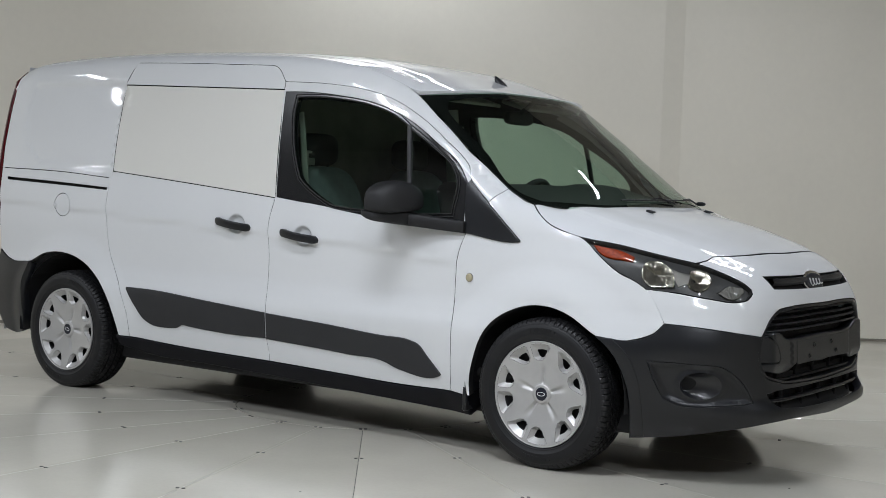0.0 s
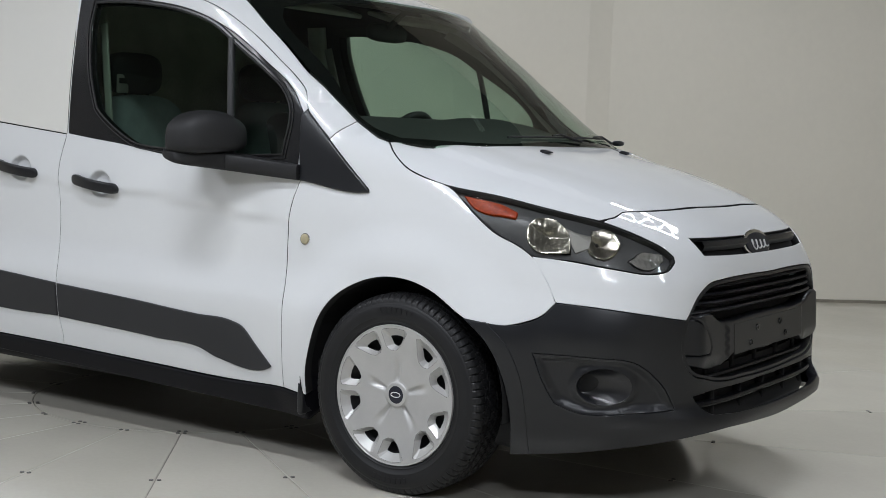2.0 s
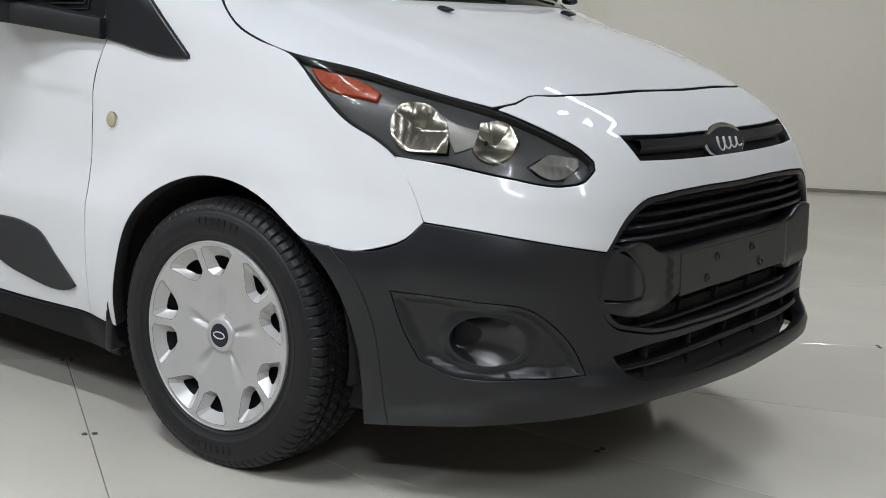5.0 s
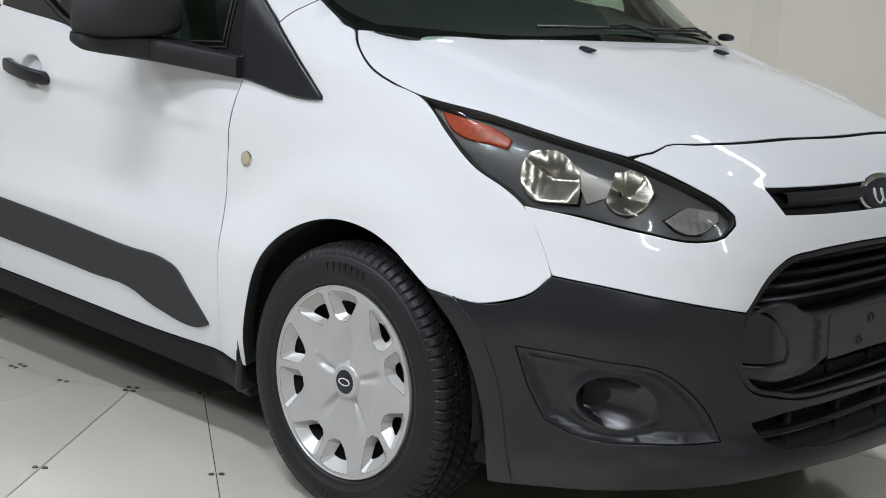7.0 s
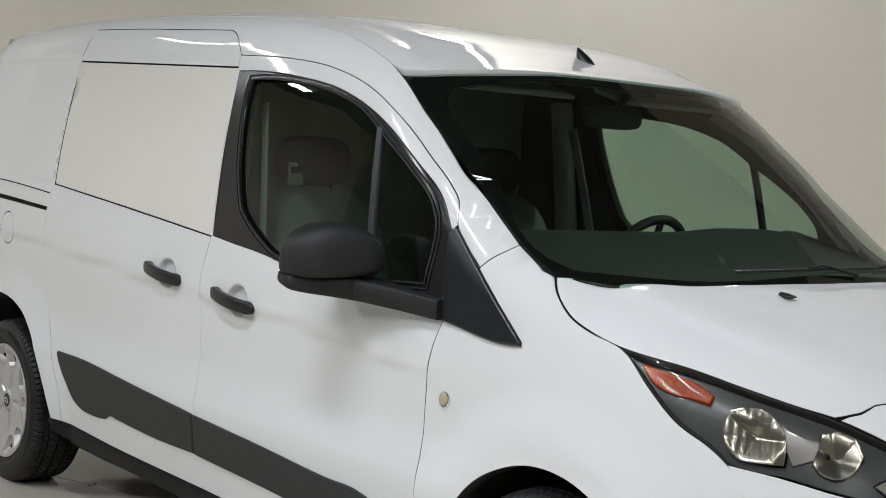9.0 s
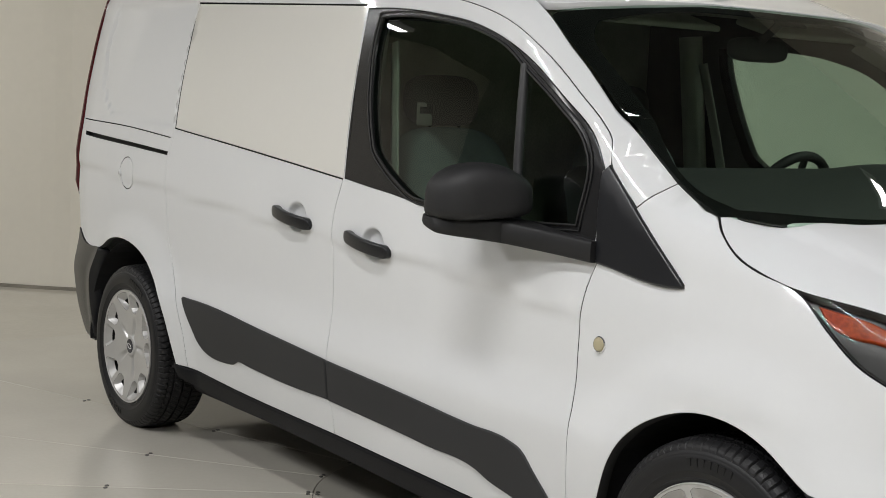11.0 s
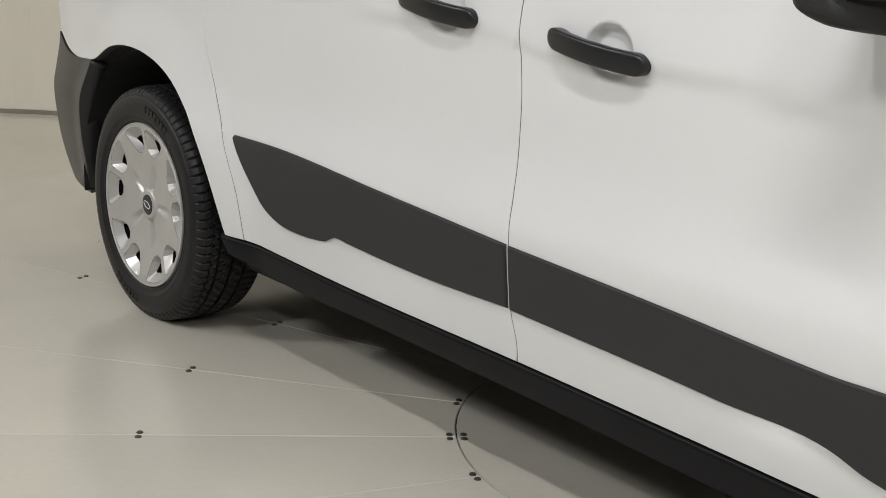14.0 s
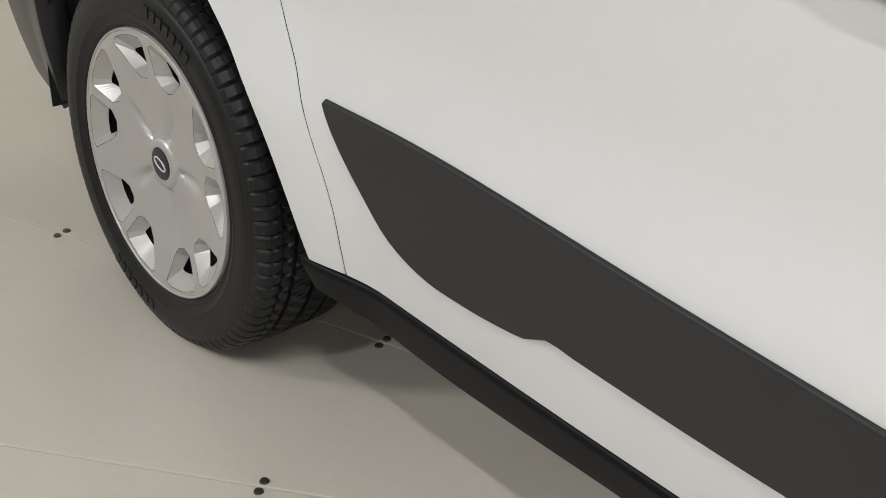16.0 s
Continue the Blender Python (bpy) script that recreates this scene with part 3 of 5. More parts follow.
def nose_fn(u, z):
    au = abs(u)
    lo, hi = 0, 180
    while hi - lo > 1:
        m = (lo + hi) // 2
        if NOSE_TAB[m][1] > au:
            hi = m
        else:
            lo = m
    t = (au - NOSE_TAB[lo][1]) / (NOSE_TAB[hi][1] - NOSE_TAB[lo][1])
    ph = NOSE_TAB[lo][0] + t * radians(0.5)
    x, y = nose_polar(math.copysign(ph, u), z)
    return (x, y, z)


def around(*pts):
    """Outline on the nose from points x, y, z."""
    return [(wrap(x, y), z) for x, y, z in pts]


def both(*half):
    """A symmetric outline from its right half, given from the middle round to the middle."""
    right = around(*half)
    return right + [(-u, z) for u, z in reversed(right) if abs(u) > 1e-6]


# ---- the van ----
van = tagged(new("panel_van"), "white panel van with black bumpers and silver wheel covers", "van")
van.location = (-1.53, 0, 0)

HOOD_EDGE = [(-0.141, 1.118), (-0.099, 1.087), (-0.019, 1.033), (0.033, 1.013), (0.127, 0.990)]
SCREEN_EDGE = [(-0.179, 1.128), (-0.240, 1.154), (-0.306, 1.196), (-0.401, 1.267), (-0.478, 1.327), (-0.567, 1.406), (-0.669, 1.490), (-0.804, 1.597)]
DOOR_FRONT = [(-0.430, 0.978), (-0.452, 0.915), (-0.466, 0.850), (-0.471, 0.770), (-0.473, 0.600), (-0.476, 0.440), (-0.488, 0.271)]
ROOF_SEAM = [(-1.602, 1.668), (-1.315, 1.652), (-1.077, 1.620), (-0.877, 1.561), (-0.716, 1.476), (-0.590, 1.385), (-0.500, 1.315), (-0.460, 1.275), (-0.433, 1.218)]
B_SEAM = [(-1.556, 1.094), (-1.578, 0.991), (-1.581, 0.907), (-1.577, 0.824), (-1.582, 0.685), (-1.579, 0.533), (-1.583, 0.400), (-1.575, 0.324), (-1.580, 0.292)]
SLIDE_REAR = [(-2.743, 1.196), (-2.762, 1.102), (-2.766, 1.008), (-2.752, 0.877), (-2.734, 0.763), (-2.690, 0.680), (-2.640, 0.604), (-2.603, 0.520), (-2.578, 0.441), (-2.570, 0.322)]
FRONT_ARCH = [(-0.378, 0.262), (-0.373, 0.335), (-0.346, 0.432), (-0.307, 0.525), (-0.250, 0.604), (-0.158, 0.662), (-0.056, 0.690), (0.047, 0.686), (0.136, 0.657), (0.206, 0.617), (0.247, 0.594)]
REAR_ARCH = [(-2.640, 0.322), (-2.668, 0.428), (-2.729, 0.555), (-2.830, 0.645), (-2.970, 0.716), (-3.124, 0.741), (-3.265, 0.728), (-3.423, 0.674)]
UPPER_SEAM = [(-2.700, 1.788), (-2.67, 1.7875), (-2.52, 1.784), (-2.35, 1.779), (-2.18, 1.773), (-2.01, 1.765), (-1.88, 1.760), (-1.76, 1.755), (-1.697, 1.750), (-1.657, 1.732), (-1.632, 1.706), (-1.602, 1.668)]
WINDOW = [(-1.588, 1.617), (-1.493, 1.616), (-1.233, 1.594), (-0.998, 1.552), (-0.798, 1.476), (-0.633, 1.376), (-0.496, 1.274), (-0.446, 1.205), (-0.445, 0.988),
          (-0.640, 0.996), (-0.841, 1.013), (-1.060, 1.042), (-1.275, 1.071), (-1.420, 1.085), (-1.546, 1.099)]
PANE = [(-1.500, 1.588), (-1.440, 1.590), (-1.227, 1.578), (-1.024, 1.545), (-0.880, 1.497), (-0.774, 1.432), (-0.640, 1.350), (-0.525, 1.262), (-0.505, 1.230),
        (-0.512, 1.060), (-0.686, 1.052), (-0.900, 1.058), (-1.130, 1.066), (-1.185, 1.073), (-1.270, 1.108), (-1.360, 1.160), (-1.408, 1.198), (-1.428, 1.238), (-1.456, 1.305), (-1.486, 1.409), (-1.504, 1.515)]


def roof_edge(x):
    return shoulder(x) - 0.010


def both_sides(name, data, material, parents, label=""):
    """The right hand panel and its mirror image."""
    a = part(name, data, material, parents[0], label)
    b = part(name, mirrored(data), material, parents[1], label)
    return a, b


vv = (van, van)
E2 = [(x, z) for x, z in HOOD_EDGE]
fender = ([(-0.285, 1.180), (-0.330, 1.120)] + DOOR_FRONT + FRONT_ARCH + [(0.441, 0.595), (0.493, 0.620), (0.526, 0.659), (0.492, 0.720), (0.434, 0.792),
          (0.390, 0.819), (0.311, 0.853), (0.223, 0.915), (0.129, 0.986)] + E2[::-1][1:] + SCREEN_EDGE[:2])
both_sides("front_fender", patch(side_fn, fender, lip=0.035, step=0.03, shaded_lip=True), PAINT, vv)

door_out = B_SEAM[::-1] + [(-1.601, 1.629)] + ROOF_SEAM + DOOR_FRONT + [(-0.774, 0.268), (-1.095, 0.278), (-1.40, 0.287)]
doors = both_sides("front_door", patch(side_fn, door_out, [WINDOW], step=0.03, gap=0.0010, fine=((-1.356, 0.918, 0.085, 0.072, 0.0055),), shaded_lip=True), PAINT, vv, "white painted front door")
both_sides("window_frame", patch(side_fn, WINDOW, [PANE], gap=0.0005, lip=0.03, step=0.03, raised=-0.001), GLOSSBLACK, doors)
both_sides("pane", patch(side_fn, PANE, gap=-0.004, lip=0.002, step=0.04, raised=-0.010), SIDEGLASS, doors)

slide_low = SLIDE_REAR[::-1] + [(-2.160, 1.148)] + B_SEAM + [(-2.190, 0.304)]
slides = both_sides("sliding_door", patch(side_fn, slide_low, step=0.03, gap=0.0006, fine=((-1.796, 0.956, 0.085, 0.072, 0.0055),), shaded_lip=True), PAINT, vv, "white painted sliding door")
REAR_UP = [(-2.746, 1.27), (-2.750, 1.38), (-2.754, 1.50), (-2.757, 1.60)]
blank = [(-2.7625, 1.666), (-2.170, 1.647), (-1.602, 1.628), (-1.557, 1.096), (-2.160, 1.150), (-2.7455, 1.198)] + [(x - 0.0027, z) for x, z in REAR_UP]
both_sides("blanking_panel", patch(side_fn, blank, step=0.04, gap=0.0014, raised=-0.0040, shaded_lip=True), BLANKPAINT, slides, "slightly creamier blank window panel")
both_sides("door_head", patch(side_fn, [(UPPER_SEAM[0][0] - 0.003, UPPER_SEAM[0][1])] + UPPER_SEAM[1:] + [(-1.601, 1.629), (-2.170, 1.648), (-2.763, 1.668)], step=0.04, gap=0.0018, shaded_lip=True), PAINT, slides)

xs_roof = [-0.95, -1.1, -1.3, -1.5, -1.8, -2.1, -2.4, -2.7, -3.0, -3.3, -3.5, -3.62, -3.70]
quarter = ([(-0.285, 1.180)] + SCREEN_EDGE[2:] + [(-0.86, roof_edge(-0.86))] + [(x, roof_edge(x)) for x in xs_roof]
           + [(-3.775, 1.72), (-3.795, 1.55), (-3.785, 1.324), (-3.765, 1.074), (-3.755, 0.85), (-3.745, 0.727), (-3.660, 0.684)] + REAR_ARCH[::-1]
           + SLIDE_REAR[::-1] + REAR_UP + [(-2.760, 1.668)] + UPPER_SEAM + ROOF_SEAM[1:] + [(-0.330, 1.120)])
rail_slot = [(-3.695, 1.146), (-3.1, 1.124), (-2.776, 1.108), (-2.776, 1.096), (-3.1, 1.110), (-3.695, 1.131)]
slit = [(-3.755, 1.1985), (-3.153, 1.1855), (-2.772, 1.1625), (-2.772, 1.1605), (-3.153, 1.1835), (-3.755, 1.1965)]
fuel = [(-3.135 + 0.068 * math.cos(radians(a)), 1.003 + 0.064 * math.sin(radians(a))) for a in range(0, 360, 15)]
both_sides("body_side", patch(side_fn, quarter, [rail_slot, slit, fuel], step=0.03, lip=0.022, gap=0.0008, shaded_lip=True), PAINT, vv)
flap = part("fuel_flap", patch(side_fn, fuel, gap=0.0022, step=0.03, lip=0.015), PAINT, van)
part("finger_notch", lathe([(0.0, -0.012), (0.010, -0.010), (0.015, 0.0), (0.014, 0.004)], 20, (-3.193, -side_y(-3.193, 1.0) + 0.006, 1.0)), PAINT, flap)

# black sheet added behind the side panels so that their gaps look shaded
backing = [(-3.70, 0.76), (-3.72, 1.30), (-3.70, 1.66), (-3.60, 1.755), (-2.7, 1.795), (-1.7, 1.77), (-1.25, 1.705), (-0.95, 1.60), (-0.74, 1.50), (-0.52, 1.33), (-0.40, 1.20), (-0.28, 1.12), (-0.22, 1.05),
           (-0.24, 0.72), (-0.36, 0.62), (-0.42, 0.50), (-0.44, 0.30), (-1.6, 0.31), (-2.56, 0.335), (-2.60, 0.45), (-2.66, 0.58), (-2.78, 0.70), (-2.95, 0.775), (-3.15, 0.80), (-3.40, 0.76)]
both_sides("inner_structure", patch(side_fn, backing, [WINDOW], gap=0.0, step=0.06, lip=0.0, bevel=0.001, raised=-0.030), SEAL_GAP_BLACK, vv)
trim_rear = [(-2.576, 0.588), (-2.422, 0.588), (-1.971, 0.560), (-1.5815, 0.534), (-1.5855, 0.404), (-1.837, 0.402), (-2.120, 0.415), (-2.165, 0.418), (-2.205, 0.400), (-2.240, 0.396), (-2.310, 0.393), (-2.400, 0.401), (-2.456, 0.426), (-2.510, 0.483), (-2.560, 0.547), (-2.583, 0.580)]
trim_front = [(-1.577, 0.533), (-1.171, 0.511), (-0.860, 0.490), (-0.705, 0.483), (-0.655, 0.468), (-0.610, 0.420), (-0.536, 0.338), (-0.548, 0.331), (-0.762, 0.335), (-0.800, 0.344), (-0.840, 0.360), (-1.075, 0.378), (-1.581, 0.402)]
both_sides("door_trim", patch(side_fn, trim_rear, gap=0.001, step=0.03, raised=0.007, lip=0.010, bevel=0.004), TRIM, slides, "dark grey grained trim strip")
both_sides("door_trim", patch(side_fn, trim_front, gap=0.001, step=0.03, raised=0.007, lip=0.010, bevel=0.004), TRIM, doors, "dark grey grained trim strip")
dart = [(-0.430, 1.213), (-0.330, 1.120), (-0.230, 1.030), (-0.152, 0.962), (-0.150, 0.952), (-0.165, 0.950), (-0.428, 0.977), (-0.440, 1.08), (-0.446, 1.195)]
both_sides("pillar_trim", patch(side_fn, dart, gap=0.0005, step=0.03, raised=0.012, lip=0.016, bevel=0.006), PLASTIC, vv, "black plastic pillar trim")
sill = [(-2.668, 0.322), (-2.570, 0.319), (-2.190, 0.301), (-1.580, 0.289), (-1.095, 0.275), (-0.774, 0.265), (-0.488, 0.268), (-0.385, 0.262),
        (-0.392, 0.168), (-0.637, 0.176), (-0.816, 0.184), (-1.124, 0.195), (-1.603, 0.215), (-2.023, 0.226), (-2.513, 0.243), (-2.640, 0.268)]
both_sides("sill", patch(side_fn, sill, gap=0.0015, step=0.03, raised=0.004, lip=0.12, bevel=0.008), SILLBLACK, vv, "black plastic sill")
rear_bump = [(-3.423, 0.672), (-3.660, 0.681), (-3.745, 0.725), (-3.775, 0.60), (-3.775, 0.36), (-3.72, 0.262), (-3.60, 0.245), (-3.50, 0.262), (-3.465, 0.33), (-3.462, 0.45), (-3.455, 0.58)]
both_sides("rear_bumper_side", patch(side_fn, rear_bump, step=0.03, lip=0.05, raised=0.004), PLASTIC, vv, "grained dark grey bumper corner")
# tail, closed off
tail = bmesh.new()
lo = [(-3.76, y, 0.25) for y in (-0.78, 0.78)] + [(-3.80, y, 1.10) for y in (0.80, -0.80)]
hi = [(-3.80, y, 1.10) for y in (-0.80, 0.80)] + [(-3.72, y, 1.79) for y in (0.66, -0.66)]
for q in (lo, hi):
    tail.faces.new([tail.verts.new(p) for p in q])
part("tail_door", tail, PAINT, van)
for sg in (-1, 1):
    pts = [(-3.800 + 0.020 * ease(1.55, 1.78, 0.86 + 0.90 * i / 14), sg * (side_y(-3.77, 0.86 + 0.90 * i / 14) - 0.027), 0.86 + 0.90 * i / 14) for i in range(15)]
    part("tail_lamp", tube(pts, [0.012] + [0.030] * 13 + [0.010], 10, up=(1, 0, 0)), REDLENS, van, "tall dark red tail lamp")

# hood
hood_y = curve((-0.16, 0.735), (-0.141, 0.755), (-0.099, 0.792), (-0.019, 0.8165), (0.033, 0.818), (0.127, 0.812), (0.287, 0.770), (0.424, 0.727), (0.526, 0.687), (0.593, 0.660), (0.72, 0.59))
hood_e = curve((-0.20, 1.150), (-0.141, 1.118), (-0.099, 1.087), (-0.019, 1.033), (0.127, 0.990), (0.287, 0.967), (0.424, 0.938), (0.525, 0.917), (0.588, 0.900), (0.72, 0.855))
hood_c = curve((-0.20, 1.165), (0.0, 1.134), (0.148, 1.108), (0.35, 1.068), (0.50, 1.025), (0.62, 0.977), (0.69, 0.944), (0.76, 0.90))


def hood_fn(x, y):
    q = min(1.15, abs(y) / hood_y(x))
    z = hood_e(x) + (hood_c(x) - hood_e(x)) * (1 - q ** (2.7 + 1.8 * ease(0.25, -0.02, x) + 0.9 * ease(0.48, 0.64, x)))
    # a soft raised line that follows the hood's edge
    d = abs(y) - (0.652 - 0.17 * x)
    z += 0.011 * ease(-0.18, 0.0, d) * ease(0.032, 0.0, d) * ease(0.64, 0.40, x) * ease(-0.1, 0.05, x)
    return (x, y, z)


def seam_x(x, y):
    """The hood's front edge, laid against the nose."""
    return nose_x(y, hood_fn(x, y)[2]) - 0.003


HOOD_FRONT = [(seam_x(x, y), y) for x, y in ((0.69, 0.0), (0.685, -0.20), (0.668, -0.40), (0.642, -0.50), (0.624, -0.560))] + [(0.606, -0.604), (0.595, -0.630), (0.582, -0.657)]
hood_half = HOOD_FRONT + [(0.526, -0.686), (0.424, -0.725), (0.287, -0.768), (0.127, -0.809),
             (0.033, -0.814), (-0.019, -0.812), (-0.099, -0.788), (-0.137, -0.757), (-0.115, -0.715), (-0.045, -0.655), (0.030, -0.55), (0.078, -0.38), (0.096, -0.18), (0.10, 0.0)]
hood_out = hood_half + [(x, -y) for x, y in reversed(hood_half[1:-1])]
hood = part("hood", patch(hood_fn, hood_out, gap=0.0008, step=0.020, lip=0.02, away=(0, 0, 1), shaded_lip=True), PAINT, van, "white painted hood with two raised lines")

# windscreen
se_x = curve((0.0, -0.141), (0.04, -0.179), (0.12, -0.240), (0.2, -0.306), (0.34, -0.401), (0.46, -0.478), (0.6, -0.567), (0.77, -0.669), (1.0, -0.804))
se_z = curve((0.0, 1.118), (0.04, 1.128), (0.12, 1.154), (0.2, 1.196), (0.34, 1.267), (0.46, 1.327), (0.6, 1.406), (0.77, 1.490), (1.0, 1.597))


WS = (0.07, 0.008, 1.140, 3.3)


def screen_fn(q, v):
    ex, ez = se_x(v), se_z(v)
    ey = side_y(ex, ez) if v < 1 else side_y(se_x(1), se_z(1))
    bow = math.sin(math.pi * max(0, min(1, v)))
    cx, cz = WS[0] + (-0.62 - WS[0]) * v + bow * WS[1], WS[2] + (1.638 - WS[2]) * v + bow * WS[1]
    k = 1 - abs(q) ** WS[3]
    return (ex + (cx - ex) * k, q * (ey - 0.002), ez + (cz - ez) * k)


screen_out = [(-0.99, 0.0), (-0.92, -0.045), (-0.6, -0.05), (0, -0.05), (0.6, -0.05), (0.92, -0.045), (0.99, 0.0), (0.994, 0.5), (0.994, 0.98), (0.975, 0.996), (0.5, 1.0), (0, 1.0), (-0.5, 1.0), (-0.975, 0.996), (-0.994, 0.98), (-0.994, 0.5)]
view = [(-0.955, 0.10), (-0.93, 0.045), (-0.84, 0.018), (0, 0.0), (0.84, 0.018), (0.93, 0.045), (0.955, 0.10), (0.935, 0.5), (0.905, 0.88), (0.875, 0.925), (0.80, 0.94), (0, 0.95), (-0.80, 0.94), (-0.875, 0.925), (-0.905, 0.88), (-0.935, 0.5)]
windscreen = part("windscreen", patch(screen_fn, screen_out, gap=0.0, lip=0.004, step=0.05, seg=0.03, away=(1, 0, 0.8)), SCREEN, van, "greenish laminated windscreen")
part("black_border", patch(screen_fn, screen_out, [view], gap=0.002, lip=0.001, bevel=0.001, step=0.05, seg=0.03, raised=-0.006, away=(1, 0, 0.8)), FRIT, windscreen)

# roof
roof_c = curve((-3.8, 1.815), (-3.5, 1.862), (-2.7, 1.874), (-2.3, 1.867), (-1.8, 1.849), (-1.5, 1.830), (-1.3, 1.811), (-1.1, 1.779), (-0.95, 1.742), (-0.86, 1.712), (-0.72, 1.667), (-0.62, 1.640), (-0.5, 1.60))


def roof_fn(x, q):
    e = shoulder(x) - 0.010
    w = side_y(x, e)
    if x > -0.86:
        e, w = roof_edge(-0.86) - (x + 0.86) * 0.3, side_y(-0.86, roof_edge(-0.86)) + (x + 0.86) * 0.05
    k = 1 - abs(q) ** 4.0
    bead = 0.006 * (ease(0.78, 0.81, abs(q)) - ease(0.86, 0.885, abs(q))) * ease(-0.8, -1.0, x)
    return (x, q * w, e + (roof_c(x) - e) * k - bead)


roof_half = [(-0.624, 0.0), (-0.626, -0.35), (-0.655, -0.65), (-0.722, -0.86), (-0.776, -0.955), (-0.815, -0.995), (-0.86, -0.998), (-1.2, -0.998), (-2.0, -0.998), (-3.0, -0.998), (-3.6, -0.998), (-3.70, -0.97), (-3.72, 0.0)]
part("roof", patch(roof_fn, roof_half + [(x, -q) for x, q in reversed(roof_half[1:-1])], gap=0.0008, step=0.04, lip=0.02, away=(0, 0, 1)), PAINT, van, "white painted roof with pressed side beads")

# nose panel, headlamps, bumper
GRILLE_TOP = [(0.881, 0.0, 0.735), (0.887, -0.247, 0.737), (0.880, -0.377, 0.733), (0.868, -0.472, 0.720), (0.862, -0.509, 0.699), (0.849, -0.580, 0.618)]
HEAD_UP = [(0.593, -0.655, 0.902), (0.650, -0.634, 0.883), (0.718, -0.601, 0.854), (0.765, -0.572, 0.827), (0.789, -0.561, 0.806), (0.797, -0.567, 0.789)]
HEAD_LOW = [(0.792, -0.597, 0.765), (0.772, -0.631, 0.756), (0.667, -0.715, 0.766), (0.544, -0.770, 0.784), (0.433, -0.804, 0.792)]
slot_hole = [(0.80, 0.0, 0.853), (0.822, -0.255, 0.854), (0.790, -0.452, 0.856), (0.815, -0.427, 0.807), (0.857, -0.270, 0.803), (0.81, 0.0, 0.800)]
nose_half = GRILLE_TOP + [(0.747, -0.707, 0.640), (0.631, -0.772, 0.653), (0.524, -0.807, 0.659), (0.489, -0.804, 0.720)] + HEAD_LOW[::-1] + HEAD_UP[::-1] + [(x, y, hood_fn(x, y)[2] - 0.001) for x, y in HOOD_FRONT[-2::-1]]
nose_panel = part("nose_panel", patch(nose_fn, both(*nose_half), [both(*slot_hole)], step=0.020, lip=0.03, shaded_lip=True), PAINT, van, "white painted bumper top")
BLACK_TOP = [(0.524, -0.807, 0.659), (0.631, -0.772, 0.653), (0.747, -0.707, 0.640), (0.849, -0.580, 0.618)]
GRILLE_LOW = [(0.845, -0.598, 0.551), (0.849, -0.587, 0.497), (0.858, -0.562, 0.462), (0.883, -0.466, 0.429), (0.902, -0.212, 0.410), (0.902, 0.0, 0.405)]
bump_half = [(0.945, 0.0, 0.262), (0.944, -0.234, 0.272), (0.926, -0.432, 0.278), (0.892, -0.530, 0.270), (0.754, -0.669, 0.237), (0.553, -0.737, 0.195), (0.379, -0.791, 0.173),
             (0.397, -0.826, 0.258), (0.399, -0.847, 0.338), (0.380, -0.867, 0.437), (0.325, -0.885, 0.535), (0.247, -0.888, 0.593), (0.442, -0.845, 0.593), (0.492, -0.825, 0.618)] + BLACK_TOP + GRILLE_LOW
low_hole = [(0.902, 0.0, 0.392), (0.903, -0.271, 0.393), (0.885, -0.467, 0.393), (0.865, -0.542, 0.384), (0.873, -0.524, 0.361), (0.895, -0.502, 0.337), (0.925, -0.410, 0.324), (0.944, -0.218, 0.316), (0.937, 0.0, 0.312)]
pocket = around((0.474, -0.841, 0.505), (0.647, -0.783, 0.504), (0.760, -0.710, 0.489), (0.784, -0.683, 0.465), (0.817, -0.637, 0.409), (0.837, -0.610, 0.351), (0.751, -0.704, 0.341), (0.592, -0.780, 0.335), (0.532, -0.801, 0.357), (0.502, -0.824, 0.422))
pocket_l = [(-u, z) for u, z in pocket]
bumper = part("front_bumper", patch(nose_fn, both(*bump_half), [both(*low_hole), pocket, pocket_l], step=0.025, lip=0.035, raised=0.003), PLASTIC, van, "grained black plastic front bumper")
flange_edge = [(0.381, -0.792, 0.178), (0.398, -0.826, 0.258), (0.400, -0.847, 0.338), (0.381, -0.867, 0.437), (0.327, -0.885, 0.533), (0.262, -0.888, 0.586)]
flange_in = [(0.330, -0.880, 0.588), (0.385, -0.860, 0.535), (0.432, -0.842, 0.437), (0.447, -0.826, 0.338), (0.448, -0.808, 0.258), (0.440, -0.775, 0.184)]
flange = patch(nose_fn, around(*flange_edge, *flange_in), gap=0.001, step=0.02, lip=0.004, bevel=0.003, raised=0.006)
part("arch_flange", flange, PLASTIC, bumper)
part("arch_flange", mirrored(flange), PLASTIC, bumper)
fog_c = (wrap(0.675, -0.759), 0.416)
fog_hole = [(fog_c[0] + 0.083 * math.cos(radians(a)), fog_c[1] + 0.056 * math.sin(radians(a))) for a in range(0, 360, 15)]


def fog_fn(u, z):
    """The inside of the lamp bowl, running back behind the bumper."""
    p, n = Vector(nose_fn(u, z)), normal_at(nose_fn, u, z)
    r = math.hypot((u - fog_c[0]) / 0.083, (z - fog_c[1]) / 0.056)
    k = 1 - min(1.0, r) ** 3.5
    return tuple(p - n * (0.006 + 0.022 * k) - Vector((0.075, 0.010, 0.0)) * k)


POCKET_EDGE = smooth_outline(pocket, 0.012, 35)


